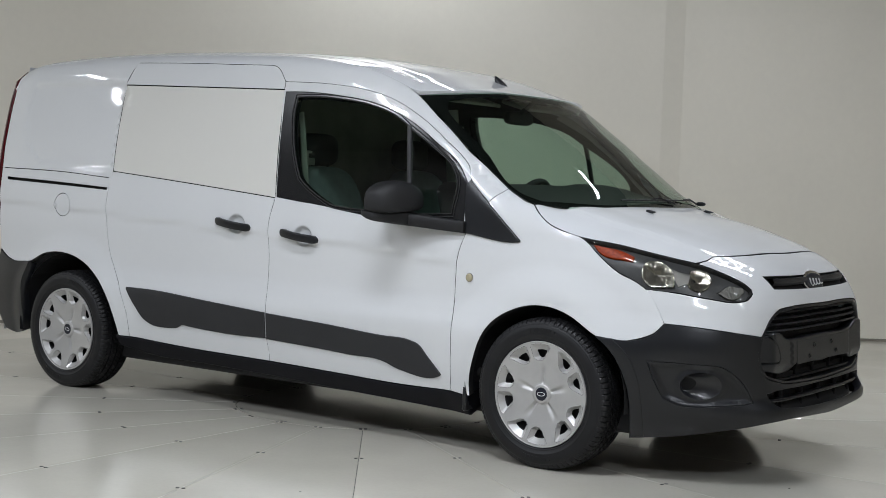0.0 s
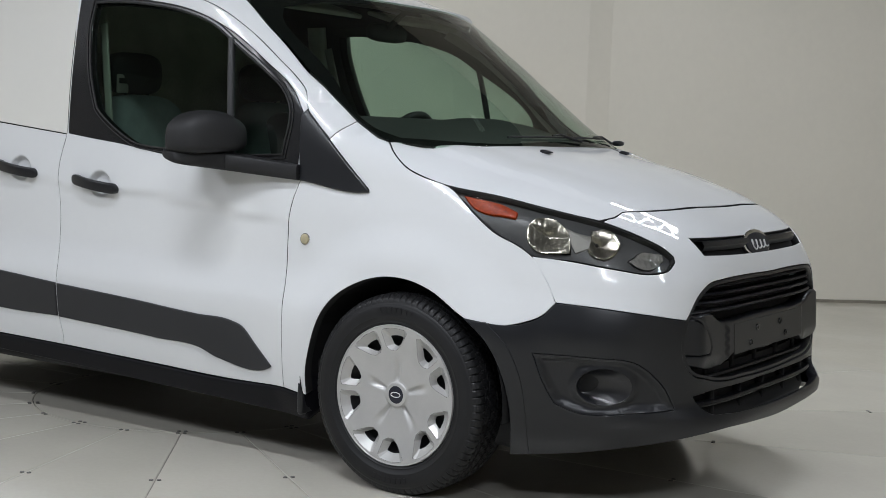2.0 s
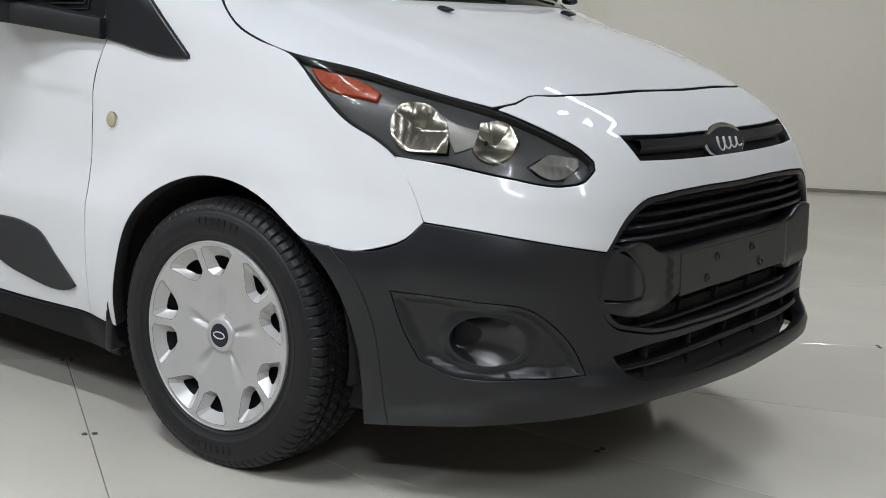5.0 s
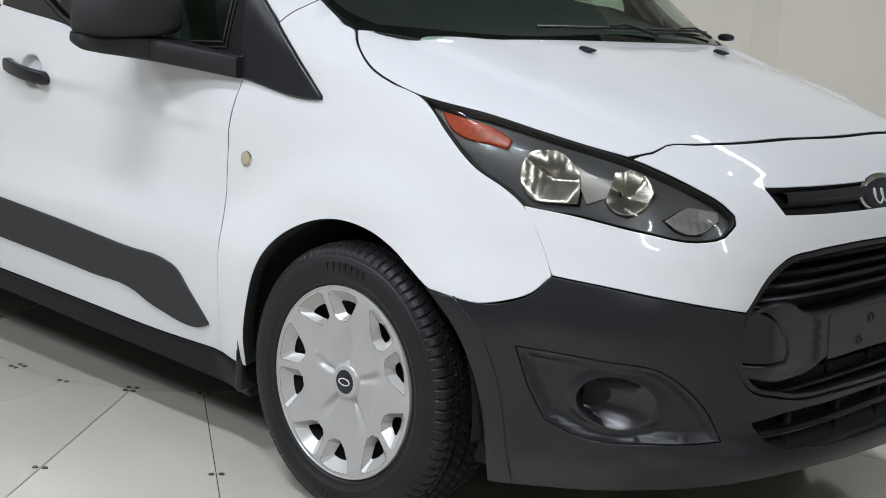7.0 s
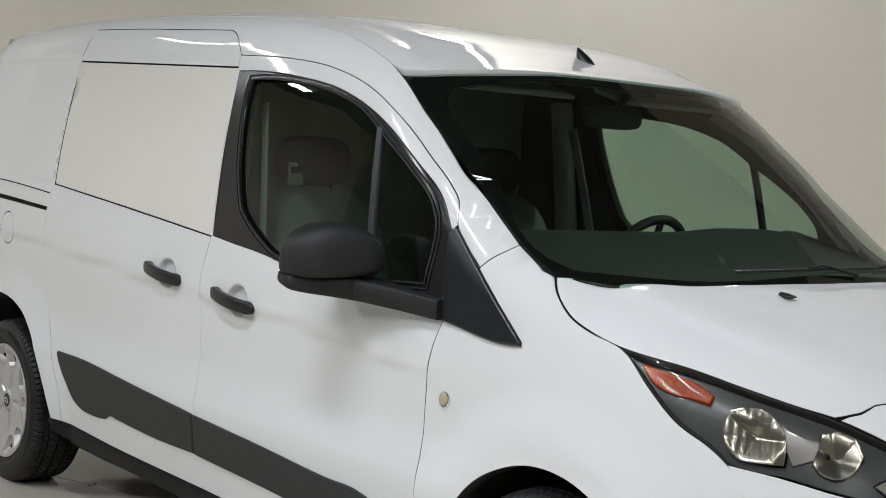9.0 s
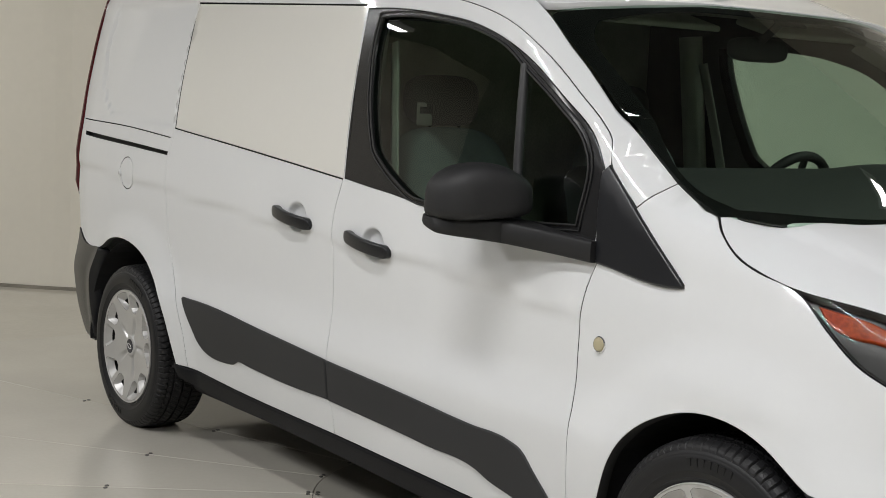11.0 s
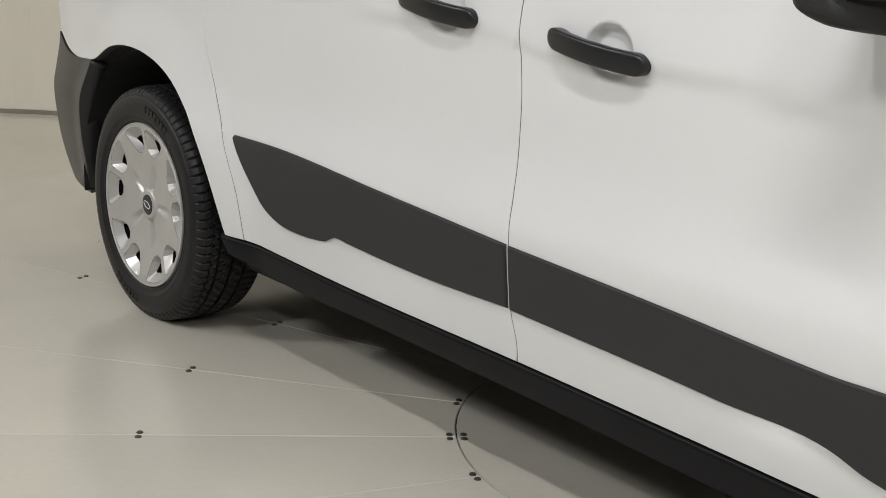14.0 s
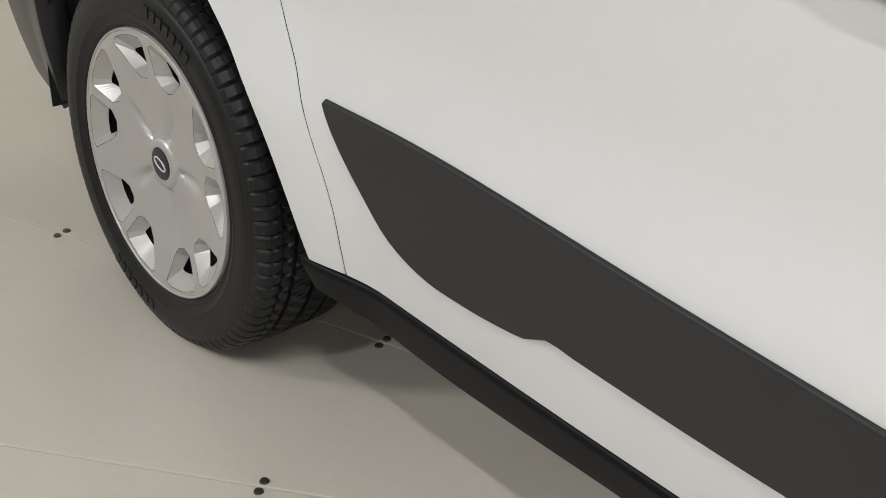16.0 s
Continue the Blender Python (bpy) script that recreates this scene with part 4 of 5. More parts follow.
def pocket_fn(u, z):
    p, n = Vector(nose_fn(u, z)), normal_at(nose_fn, u, z)
    e = min((Vector((u, z)) - a).length for a in POCKET_EDGE)
    r = math.hypot((u - fog_c[0]) / 0.083, (z - fog_c[1]) / 0.056)
    return tuple(p - n * (0.016 * ease(0.0, 0.028, e) - 0.003 - 0.010 * ease(1.40, 1.0, r)))


def fog_bowl_data():
    bezel = patch(pocket_fn, pocket, [fog_hole], gap=0.0003, step=0.012, lip=0.02, bevel=0.0015, away=(0.6, -0.8, 0))
    bowl = patch(fog_fn, fog_hole, gap=-0.002, step=0.012, lip=0.003, bevel=0.001, away=(0.6, -0.8, 0))
    return bezel, bowl


BEZEL, BOWL = fog_bowl_data()
for k, (bz, bw) in enumerate(((BEZEL, BOWL), (mirrored(BEZEL), mirrored(BOWL)))):
    fb = part("fog_lamp_bezel", bz, PLASTIC, van, "black plastic fog lamp surround with a blank bowl")
    part("fog_lamp_bowl", bw, BOWLBLACK, fb)


def shifted(depth):
    def fn(u, z):
        x, y, z2 = nose_fn(u, z)
        return (x - depth * (0.6 + 0.4 * abs(x)), y * (1 - depth * 0.35), z2)
    return fn


# grille: dark well, bars, number plate carrier
grille_out = GRILLE_TOP + GRILLE_LOW
well = part("grille_well", patch(shifted(0.09), both(*grille_out), gap=-0.02, step=0.05, lip=0.0, bevel=0.001), DARK, van)
part("grille_surround", patch(nose_fn, both(*grille_out), [[(u * 0.972, 0.57 + (z - 0.57) * 0.925) for u, z in both(*grille_out)]], gap=0.001, step=0.03, lip=0.05, raised=-0.004), PLASTIC, well)


def bar(z, half, depth, tall, deep, material, parent, name="grille_bar"):
    """A grille bar bent along the nose."""
    V, F, N = [], [], []
    n = 40
    for i in range(n + 1):
        u = -half + 2 * half * i / n
        x, y, _ = shifted(depth)(u, z)
        for dx, dz in ((0, -tall / 2), (deep * 0.2, 0), (0, tall / 2), (-deep, tall / 2), (-deep, -tall / 2)):
            V.append(Vector((x + dx, y, z + dz)))
    for i in range(n):
        for k in range(5):
            a, b = i * 5 + k, i * 5 + (k + 1) % 5
            F.append((a, b, b + 5, a + 5))
    return part(name, (V, [f[::-1] for f in F]), material, parent)


for z, half in ((0.712, 0.455), (0.687, 0.515), (0.662, 0.540), (0.636, 0.560)):
    bar(z, half, 0.022, 0.010, 0.03, PLASTIC, well)
bar(0.4295, 0.49, 0.03, 0.010, 0.02, PLASTIC, well)
low_well = part("lower_grille_well", patch(shifted(0.06), both(*low_hole), gap=-0.06, step=0.05, lip=0.0, bevel=0.001), DARK, van)
bar(0.352, 0.515, 0.016, 0.014, 0.03, PLASTIC, low_well, "lower_grille_bar")
for y in (-0.40, -0.20, 0.0, 0.20, 0.40):
    part("grille_web", block((0.03, 0.008, 0.085), (nose_x(y, 0.35) - 0.045, y, 0.352), 0.002, 1), DARK, low_well)
    part("grille_web", block((0.03, 0.008, 0.10), (nose_x(y, 0.45) - 0.060, y, 0.455), 0.002, 1), DARK, well)


def carrier_fn(y, z):
    """Number plate carrier: a flat pad in the middle, pods that round back into the grille opening at its ends."""
    a = abs(y)
    x = 0.884 + 0.007 * ease(0.352, 0.338, a) - 0.062 * ease(0.50, 0.615, a) ** 1.4 + (0.55 - z) * 0.06
    return (x - 0.014 * ease(0.505, 0.455, z) * ease(0.36, 0.42, a), y, z)


carrier_half = [(0.0, 0.602), (-0.33, 0.600), (-0.375, 0.602), (-0.405, 0.612), (-0.430, 0.624), (-0.54, 0.630), (-0.578, 0.618), (-0.602, 0.585), (-0.606, 0.545), (-0.598, 0.505), (-0.575, 0.480), (-0.54, 0.470), (-0.36, 0.467), (-0.335, 0.478), (0.0, 0.480)]
tow = [(-0.556, 0.622), (-0.520, 0.604), (-0.490, 0.580), (-0.470, 0.550), (-0.464, 0.528), (-0.474, 0.512), (-0.530, 0.510), (-0.585, 0.512), (-0.596, 0.545), (-0.590, 0.590)]
carrier = part("plate_carrier", patch(carrier_fn, carrier_half + [(-y, z) for y, z in reversed(carrier_half[1:-1])], [tow], step=0.015, lip=0.05, bevel=0.008, away=(1, 0, 0)), PLASTIC, van, "black plastic number plate carrier without a plate")
part("tow_cover", patch(carrier_fn, tow, gap=0.0015, step=0.012, lip=0.02, bevel=0.002, away=(1, 0, 0)), PLASTIC, carrier)
plate = [(-0.302, 0.588), (0.302, 0.588), (0.302, 0.487), (-0.302, 0.487)]
part("plate_pad", patch(carrier_fn, plate, step=0.04, lip=0.004, raised=0.002, bevel=0.002, away=(1, 0, 0)), PLASTIC, carrier)
for y, z in ((-0.105, 0.558), (0.105, 0.558), (-0.160, 0.514), (0.160, 0.514)):
    x = carrier_fn(y, z)[0]
    ps = part("plate_screw", lathe([(0.0105, 0.0), (0.0100, 0.0045), (0.0065, 0.0060), (0.0060, 0.0030), (0.0, 0.0030)], 16), GLOSSBLACK, carrier)
    ps.matrix_basis = pose(x + 0.001, y, z, 0, 0, 90) @ pose(0, 0, 0, 180, 0, 0)
# unseen dark block and sheet, added to keep the bright floor from showing through
part("crash_beam", block((0.30, 1.16, 0.52), (0.62, 0, 0.50), 0.08, 3), DARK, van)
part("bumper_backing", patch(shifted(0.075), both(*bump_half[:5], (0.614, -0.731, 0.218), (0.652, -0.775, 0.612), (0.842, -0.573, 0.671), (0.89, 0.0, 0.68)), gap=0.0, step=0.06, lip=0.0, bevel=0.001), DARK, van)

# slot with bar and badge
slot_well = part("slot_well", patch(shifted(0.035), both(*slot_hole), gap=-0.012, step=0.04, lip=0.0, bevel=0.001), DARK, van)
bar(0.830, 0.440, 0.010, 0.030, 0.03, PLASTIC, slot_well, "slot_bar")


def oval(ry, rz, bulge, raise_):
    def fn(y, z):
        k = max(0.0, 1 - (y / ry) ** 2 - ((z - 0.823) / rz) ** 2)
        return (0.836 + raise_ - (z - 0.823) * 0.35 + bulge * k ** 0.5, y, z)
    out = [(ry * 0.999 * math.cos(radians(a)), 0.823 + rz * 0.999 * math.sin(radians(a))) for a in range(0, 360, 10)]
    return patch(fn, out, step=0.008, gap=0, lip=0.012, bevel=0.0015, seg=0.01, away=(1, 0, 0.3))


badge = part("badge", oval(0.115, 0.047, 0.006, 0.0), CHROME, van, "oval chrome-ringed dark blue badge")
part("badge_field", oval(0.103, 0.037, 0.005, 0.005), BADGEBLUE, badge)
stroke = [(-0.068 + 0.136 * i / 90 + 0.010 * math.cos(i * 0.27), 0.822 + 0.017 * math.sin(i * 0.27) * (1 - 0.4 * i / 90)) for i in range(91)]
part("badge_mark", tube([(0.8470 - (z - 0.823) * 0.35, y, z) for y, z in stroke], 0.0024, 6), BADGEMARK, badge)

# headlamps
HEAD = HEAD_LOW[::-1] + HEAD_UP[::-1] + [(0.526, -0.681, 0.918), (0.421, -0.720, 0.939), (0.284, -0.762, 0.967), (0.128, -0.806, 0.988), (0.221, -0.816, 0.915), (0.310, -0.818, 0.853), (0.388, -0.809, 0.819)]


def sunk(depth):
    def fn(u, z):
        p, n = Vector(nose_fn(u, z)), normal_at(nose_fn, u, z)
        return tuple(p - n * depth)
    return fn


head_poly = around(*HEAD)
RIM_L = patch(nose_fn, head_poly, [inset(smooth_outline(head_poly, 0.05, 35), 0.0070 if area2([Vector(p) for p in head_poly]) > 0 else -0.0070)], gap=0.0020, step=0.03, lip=0.026, bevel=0.002, raised=-0.003)
LENS_L = patch(nose_fn, head_poly, gap=0.005, step=0.016, lip=0.0, bevel=0.0005, raised=-0.002)
LAMPGREY = worn(principled("lamp_inner_grey", (0.060, 0.061, 0.062), 0.36), 14, 0.15, 0.05)


def lamp_bits(u0, z0, r):
    p, n = Vector(nose_fn(u0, z0)), normal_at(nose_fn, u0, z0)
    q = p - n * 0.048
    return tube([q - n * 0.01, q + n * 0.018, q + n * 0.022], [r, r, r * 0.4], 14)


MAIN = around((0.410, -0.770, 0.902), (0.439, -0.744, 0.915), (0.468, -0.733, 0.911), (0.507, -0.737, 0.889), (0.534, -0.751, 0.850), (0.540, -0.764, 0.809),
              (0.500, -0.780, 0.806), (0.434, -0.798, 0.814), (0.411, -0.797, 0.841), (0.404, -0.787, 0.876))
SECOND = around((0.583, -0.698, 0.881), (0.606, -0.668, 0.888), (0.636, -0.658, 0.877), (0.664, -0.667, 0.849), (0.660, -0.696, 0.817), (0.638, -0.720, 0.798),
                (0.609, -0.734, 0.804), (0.592, -0.735, 0.822), (0.589, -0.720, 0.853))
BRIDGE = around((0.481, -0.732, 0.906), (0.540, -0.728, 0.879), (0.589, -0.706, 0.869), (0.591, -0.733, 0.828), (0.555, -0.757, 0.810), (0.533, -0.754, 0.843))
INDICATOR = around((0.701, -0.677, 0.795), (0.729, -0.626, 0.825), (0.747, -0.606, 0.822), (0.766, -0.583, 0.818), (0.776, -0.589, 0.801), (0.761, -0.632, 0.773), (0.721, -0.668, 0.779))
amber_poly = around((0.181, -0.803, 0.966), (0.228, -0.792, 0.960), (0.319, -0.770, 0.943), (0.359, -0.769, 0.927), (0.360, -0.785, 0.907), (0.315, -0.796, 0.912), (0.280, -0.805, 0.912), (0.217, -0.811, 0.931))


def middle(poly):
    return sum(p[0] for p in poly) / len(poly), sum(p[1] for p in poly) / len(poly)


def faceted(poly, base, depth, sides, flute, turn=0.0):
    """A reflector bowl with flat facets round its middle and fine upright flutes."""
    u0, z0 = middle(poly)
    ru = (max(p[0] for p in poly) - min(p[0] for p in poly)) / 2
    rz = (max(p[1] for p in poly) - min(p[1] for p in poly)) / 2

    def fn(u, z):
        du, dz = (u - u0) / ru, (z - z0) / rz
        r = max(du * math.cos(radians(turn + 360 * k / sides)) + dz * math.sin(radians(turn + 360 * k / sides)) for k in range(sides))
        p, n = Vector(nose_fn(u, z)), normal_at(nose_fn, u, z)
        return tuple(p - n * (base + depth * (1 - min(1.0, r)) + flute * math.sin(u * 330)))
    return patch(fn, poly, gap=0.0, step=0.008, lip=0.012, bevel=0.0008, seg=0.012, sharp=50, away=(0.6, -0.7, 0.2))


HOUSING_L = patch(sunk(0.022), head_poly, [MAIN, SECOND, INDICATOR], gap=0.003, step=0.02, lip=0.012, bevel=0.001)
CM, CS = middle(MAIN), middle(SECOND)
bits = [("amber_reflector", patch(nose_fn, amber_poly, gap=0.0, step=0.012, lip=0.02, bevel=0.004, raised=-0.012, seg=0.01), AMBER),
        ("main_beam_bowl", faceted(MAIN, 0.012, 0.030, 7, 0.0004, 20), REFLECTOR),
        ("dipped_beam_bowl", faceted(SECOND, 0.010, 0.030, 6, 0.0, 10), REFLECTOR),
        ("indicator_bowl", faceted(INDICATOR, 0.014, 0.008, 4, 0.0008, 30), BRIDGE_GREY),
        ("bowl_bridge", patch(sunk(0.018), BRIDGE, gap=0, step=0.012, lip=0.01, bevel=0.003), BRIDGE_GREY),
        ("bulb", lamp_bits(CM[0] - 0.045, CM[1] + 0.006, 0.013), DARK),
        ("bulb", lamp_bits(CS[0] - 0.026, CS[1], 0.010), DARK)]
for flip in (False, True):
    tr = mirrored if flip else (lambda d: d)
    head = part("headlamp", tr(HOUSING_L), LAMPGREY, van, "swept-back headlamp with amber corner and two bowls")
    part("lamp_rim", tr(RIM_L), SEAL_GAP_BLACK, head)
    for nm, dt, mt in bits:
        part(nm, tr(dt), mt, head)
    ln = part("lamp_lens", tr(LENS_L), LENS, head)
    ln.visible_shadow = False

# ---- wheels ----
TYRE_R, TYRE_W = 0.325, 0.205


def tyre_data():
    """Tyre with grooved tread blocks, shoulders, sidewall beads and small raised marks."""
    half = TYRE_W / 2
    side = [(0.212, -half + 0.014), (0.220, -half + 0.006), (0.226, -half + 0.008), (0.232, -half + 0.004), (0.2335, -half + 0.0015), (0.236, -half + 0.0015), (0.2375, -half + 0.003), (0.250, -half - 0.003), (0.2515, -half - 0.0045), (0.254, -half - 0.0045), (0.2555, -half - 0.0035),
            (0.270, -half - 0.005), (0.2845, -half - 0.003), (0.286, -half - 0.0005), (0.289, -half - 0.001), (0.297, -half + 0.002), (0.302, -half + 0.010)]
    V, F, N = lathe(side, 96)
    # tread ribs across: shoulder lugs, four ribs and a shoulder again, with three deep channels and one fine one
    across = [(-0.1005, 0.2960), (-0.0985, 0.3030), (-0.0955, 0.3090), (-0.0905, 0.3140), (-0.0845, 0.3180), (-0.0770, 0.3205), (-0.0700, 0.3218), (-0.0655, 0.3223), (-0.0650, 0.3200), (-0.0632, 0.3200), (-0.0627, 0.3226),
              (-0.0540, 0.3234), (-0.0470, 0.3238), (-0.0465, 0.3165), (-0.0385, 0.3165), (-0.0380, 0.3241), (-0.0280, 0.3246), (-0.0160, 0.3249), (-0.0060, 0.3250), (-0.0055, 0.3165),
              (0.0035, 0.3165), (0.0040, 0.3250), (0.0140, 0.3249), (0.0260, 0.3246), (0.0360, 0.3241), (0.0365, 0.3165), (0.0445, 0.3165), (0.0450, 0.3238), (0.0540, 0.3234), (0.0640, 0.3228),
              (0.0730, 0.3222), (0.0810, 0.3212), (0.0890, 0.3195), (0.0960, 0.3165), (0.1020, 0.3120), (0.1070, 0.3050)]
    steps = 504
    m = len(across)
    V2, F2 = [], []
    for i in range(steps):
        a = 2 * math.pi * i / steps
        for k, (yy, r) in enumerate(across):
            if r > 0.3166 or abs(yy) > 0.09:
                if yy < -0.064:
                    cut = (i + int(-yy * 40)) % 6 == 0 and k > 0
                elif yy > 0.05:
                    cut = (i + int(yy * 40)) % 6 == 0
                elif abs(yy) < 0.0375 or yy < -0.0378:
                    cut = (i + int((yy + 0.2) * 190)) % 7 == 0
                else:
                    cut = (i + int((yy + 0.2) * 120)) % 8 == 0
                if cut:
                    r -= 0.0050
            V2.append(Vector((r * math.cos(a), yy, r * math.sin(a))))
    for i in range(steps):
        for k in range(m - 1):
            a, b = i * m + k, ((i + 1) % steps) * m + k
            F2.append((a, a + 1, b + 1, b))
    inner = lathe([(0.306, half + 0.0040), (0.280, half + 0.012), (0.230, half + 0.004), (0.205, half - 0.02)], 64)
    return (V, F, N), (V2, F2), inner


def hub_fn():
    def fn(u, v):
        r = math.hypot(u, v)
        a = math.atan2(v, u)
        y = -0.022 * max(0.0, 1 - (r / 0.205) ** 2.2)
        # five shallow folds run out from the middle
        fold = abs(((a - radians(90)) / radians(72)) % 1.0 - 0.5) * 2
        k = ease(0.035, 0.055, r) * ease(0.145, 0.075, r)
        y -= 0.010 * k * ease(0.70, 1.0, fold)
        y += 0.003 * ease(0.048, 0.040, r)
        return (u, -y, v)
    return fn


def pocket_outline(a0, skew):
    pts = []
    for r, da in ((0.144, -4.0 + skew), (0.157, -9.5 + skew), (0.206, -13.6), (0.2125, -11.0), (0.2135, 0.0), (0.2125, 11.0), (0.206, 13.6), (0.157, 9.5 + skew), (0.144, 4.0 + skew)):
        a = radians(a0 + da)
        pts.append((r * math.cos(a), r * math.sin(a)))
    return pts


def hubcap_data():
    rim = [(0.222 * math.cos(radians(a)), 0.222 * math.sin(radians(a))) for a in range(0, 360, 6)]
    pk = []
    for i in range(10):
        a = 90 + 36 * (i // 2 * 2) / 1.0 + (0 if i % 2 == 0 else 33) + 1.5
        pk.append(pocket_outline(a, 3.5 if i % 2 == 0 else -3.5))
    face = patch(hub_fn(), rim, pk, gap=0.0, step=0.010, lip=0.012, bevel=0.0014, seg=0.008, sharp=14, away=(0, -1, 0), hole_lip=False, fine=((0, 0, 0.14, 0.14, 0.0055),))
    funnels = []
    for p in pk:
        lp = smooth_outline(p, 0.008, 14)
        if area2(lp) < 0:
            lp.reverse()
        c = sum(lp, Vector((0, 0))) / len(lp)
        V, F, N = [], [], []
        for q in lp:
            y0 = hub_fn()(q.x, q.y)[1] + 0.0003
            r = q.length
            inner = c * 0.955 + (q - c) * 0.50
            edge = q + (q - c).normalized() * 0.0008
            V += [Vector((edge.x, y0, edge.y)), Vector((inner.x, y0 + 0.021, inner.y))]
        n = len(lp)
        F = [(2 * i, 2 * i + 1, 2 * ((i + 1) % n) + 1, 2 * ((i + 1) % n)) for i in range(n)]
        funnels.append((V, F))
    return face, funnels


SIDEWALL, TREAD, INNER = tyre_data()
CAPFACE, CAPPOCKETS = hubcap_data()


def build_wheel(turn=0.0):
    """A wheel about the origin whose face looks to -y."""
    w = new("wheel")
    tyre = part("tyre", merge(SIDEWALL, INNER), RUBBER, w)
    part("tread", TREAD, RUBBER, w)
    for k in range(2):
        for j in range(7):
            a = radians(90 + 180 * k + (j - 3) * 4.2)
            r, rr = 0.272, 0.009
            q = [(r - rr, a - 0.024), (r - rr, a + 0.020), (r + rr, a + 0.020), (r + rr, a - 0.024)]
            V = [Vector((p * math.cos(t), -TYRE_W / 2 - 0.0052 - 0.0012 * h, p * math.sin(t))) for h in (1, -1) for p, t in q]
            part("sidewall_bar", (V, [(0, 1, 2, 3), (0, 4, 5, 1), (1, 5, 6, 2), (2, 6, 7, 3), (3, 7, 4, 0)]), RUBBER, w)
    cap = part("hubcap", tuple([Vector((p.x, p.y - 0.100, p.z)) for p in CAPFACE[0]] if i == 0 else CAPFACE[i] for i in range(3)), SILVER, w, "silver plastic wheel cover with ten windows")
    for V, F in CAPPOCKETS:
        part("cap_window", ([Vector((p.x, p.y - 0.100, p.z)) for p in V], F), SILVER, w)
    part("cap_rim", lathe([(0.2205, -0.098), (0.2212, -0.1010), (0.2235, -0.1020), (0.2255, -0.1000), (0.226, -0.090)], 96), SILVER, w)
    part("centre_boss", lathe([(0.0, -0.0855), (0.030, -0.0855), (0.036, -0.0850), (0.041, -0.0830), (0.045, -0.076)][::-1], 40), SILVER, w)
    part("centre_badge", lathe([(0.0285, -0.0850), (0.027, -0.0870), (0.0, -0.0877)], 32), BADGEBLUE, w, "dark blue centre disc")
    part("badge_mark", tube([(0.0175 * math.cos(radians(a)), -0.0877, 0.0080 * math.sin(radians(a))) for a in range(0, 360, 20)], 0.0016, 5, closed=True, up=(0, 1, 0)), BADGEMARK, w)
    part("rim", lathe([(0.04, -0.045), (0.15, -0.045), (0.19, -0.045), (0.215, -0.07), (0.221, -0.085), (0.221, 0.09), (0.0, 0.09)][::-1], 48), STEEL, w)
    return w


WHEEL_Y = 0.797
wheel = build_wheel()
HUBS = [(0.0, -1, 0.0), (-3.062, -1, 20.0), (0.0, 1, 8.0), (-3.062, 1, 40.0)]
for k, (x, sg, turn) in enumerate(HUBS):
    m = pose(x, (WHEEL_Y - (0.010 if x == 0 else 0)) * sg, 0.318, 0, 0, 0 if sg < 0 else 180) @ pose(0, 0, 0, 0, turn, 0)
    w = wheel if k == 0 else copy_thing(wheel, m)
    w.matrix_basis = m
    w.parent = van
    w.matrix_parent_inverse = Matrix.Translation((1.53, 0, 0))
    w["label"] = "black tyre with a silver ten-window wheel cover"

# wheel housings and underside
for cx, r in ((0.0, 0.395), (-3.062, 0.43)):
    for sg in (-1, 1):
        V, F, N = [], [], []
        for i in range(29):
            a = radians(-6 + 192 * i / 28)
            for yy in (0.872, 0.50):
                V.append(Vector((cx + r * math.cos(a), yy * sg, 0.32 + r * math.sin(a) * 0.97)))
        b = len(V)
        F = [(2 * i, 2 * i + 1, 2 * i + 3, 2 * i + 2) for i in range(28)]
        V += [Vector((cx, 0.50 * sg, 0.32))]
        F += [(2 * i + 1, b, 2 * i + 3) for i in range(28)]
        part("wheel_housing", (V, F), DARK, van)
under = block((3.95, 1.50, 0.15), (-1.55, 0, 0.255), 0.02, 1)
part("underbody", under, DARK, van)
for sg in (-1, 1):
    part("mud_flap", block((0.025, 0.20, 0.13), (-0.402, 0.765 * sg, 0.258), 0.008, 1), PLASTIC, van)

# ---- fittings on the van's outside ----
def handle(hx, hz, parent):
    """Pull handle bridging its hollow: two feet on the door and a bowed grip, the rear end thicker."""
    n = 48
    rows = []
    V, F = [], []
    for i in range(n + 1):
        t = i / n
        x = hx - 0.123 + 0.237 * t
        z = hz + 0.010 - 0.029 * t - 0.0030 * math.sin(math.pi * t)
        y = side_y(hx - 0.20, hz) + 0.002 + 0.019 * math.sin(math.pi * min(1, max(0, t))) ** 0.6
        h = 0.0192 * max(0.04, (1 - max(0.0, abs(2 * t - 1) - 0.80) ** 2 / 0.04)) ** 0.5
        d = 0.010 + 0.012 * (ease(0.22, 0.10, t) + ease(0.80, 0.92, t))
        ring = []
        for k in range(20):
            a = 2 * math.pi * k / 20
            c, s = math.cos(a), math.sin(a)
            cy = math.copysign(abs(c) ** 0.45, c)
            cz = math.copysign(abs(s) ** 0.45, s)
            yy = y + (0.008 * cy if cy > 0 else d * 1.6 * cy)
            ring.append(len(V))
            V.append(Vector((x, -yy, z + h * cz)))
        rows.append(ring)
    for r, s in zip(rows, rows[1:]):
        for k in range(20):
            F.append((r[k], s[k], s[(k + 1) % 20], r[(k + 1) % 20]))
    F += [tuple(rows[0]), tuple(rows[-1][::-1])]
    bm = bmesh.new()
    vs = [bm.verts.new(v) for v in V]
    for f in F:
        bm.faces.new([vs[i] for i in f])
    bmesh.ops.recalc_face_normals(bm, faces=bm.faces)
    for f in bm.faces:
        f.smooth = True
    return soften(part("door_handle", bm, PLASTIC, parent, "black plastic pull handle"), 50)


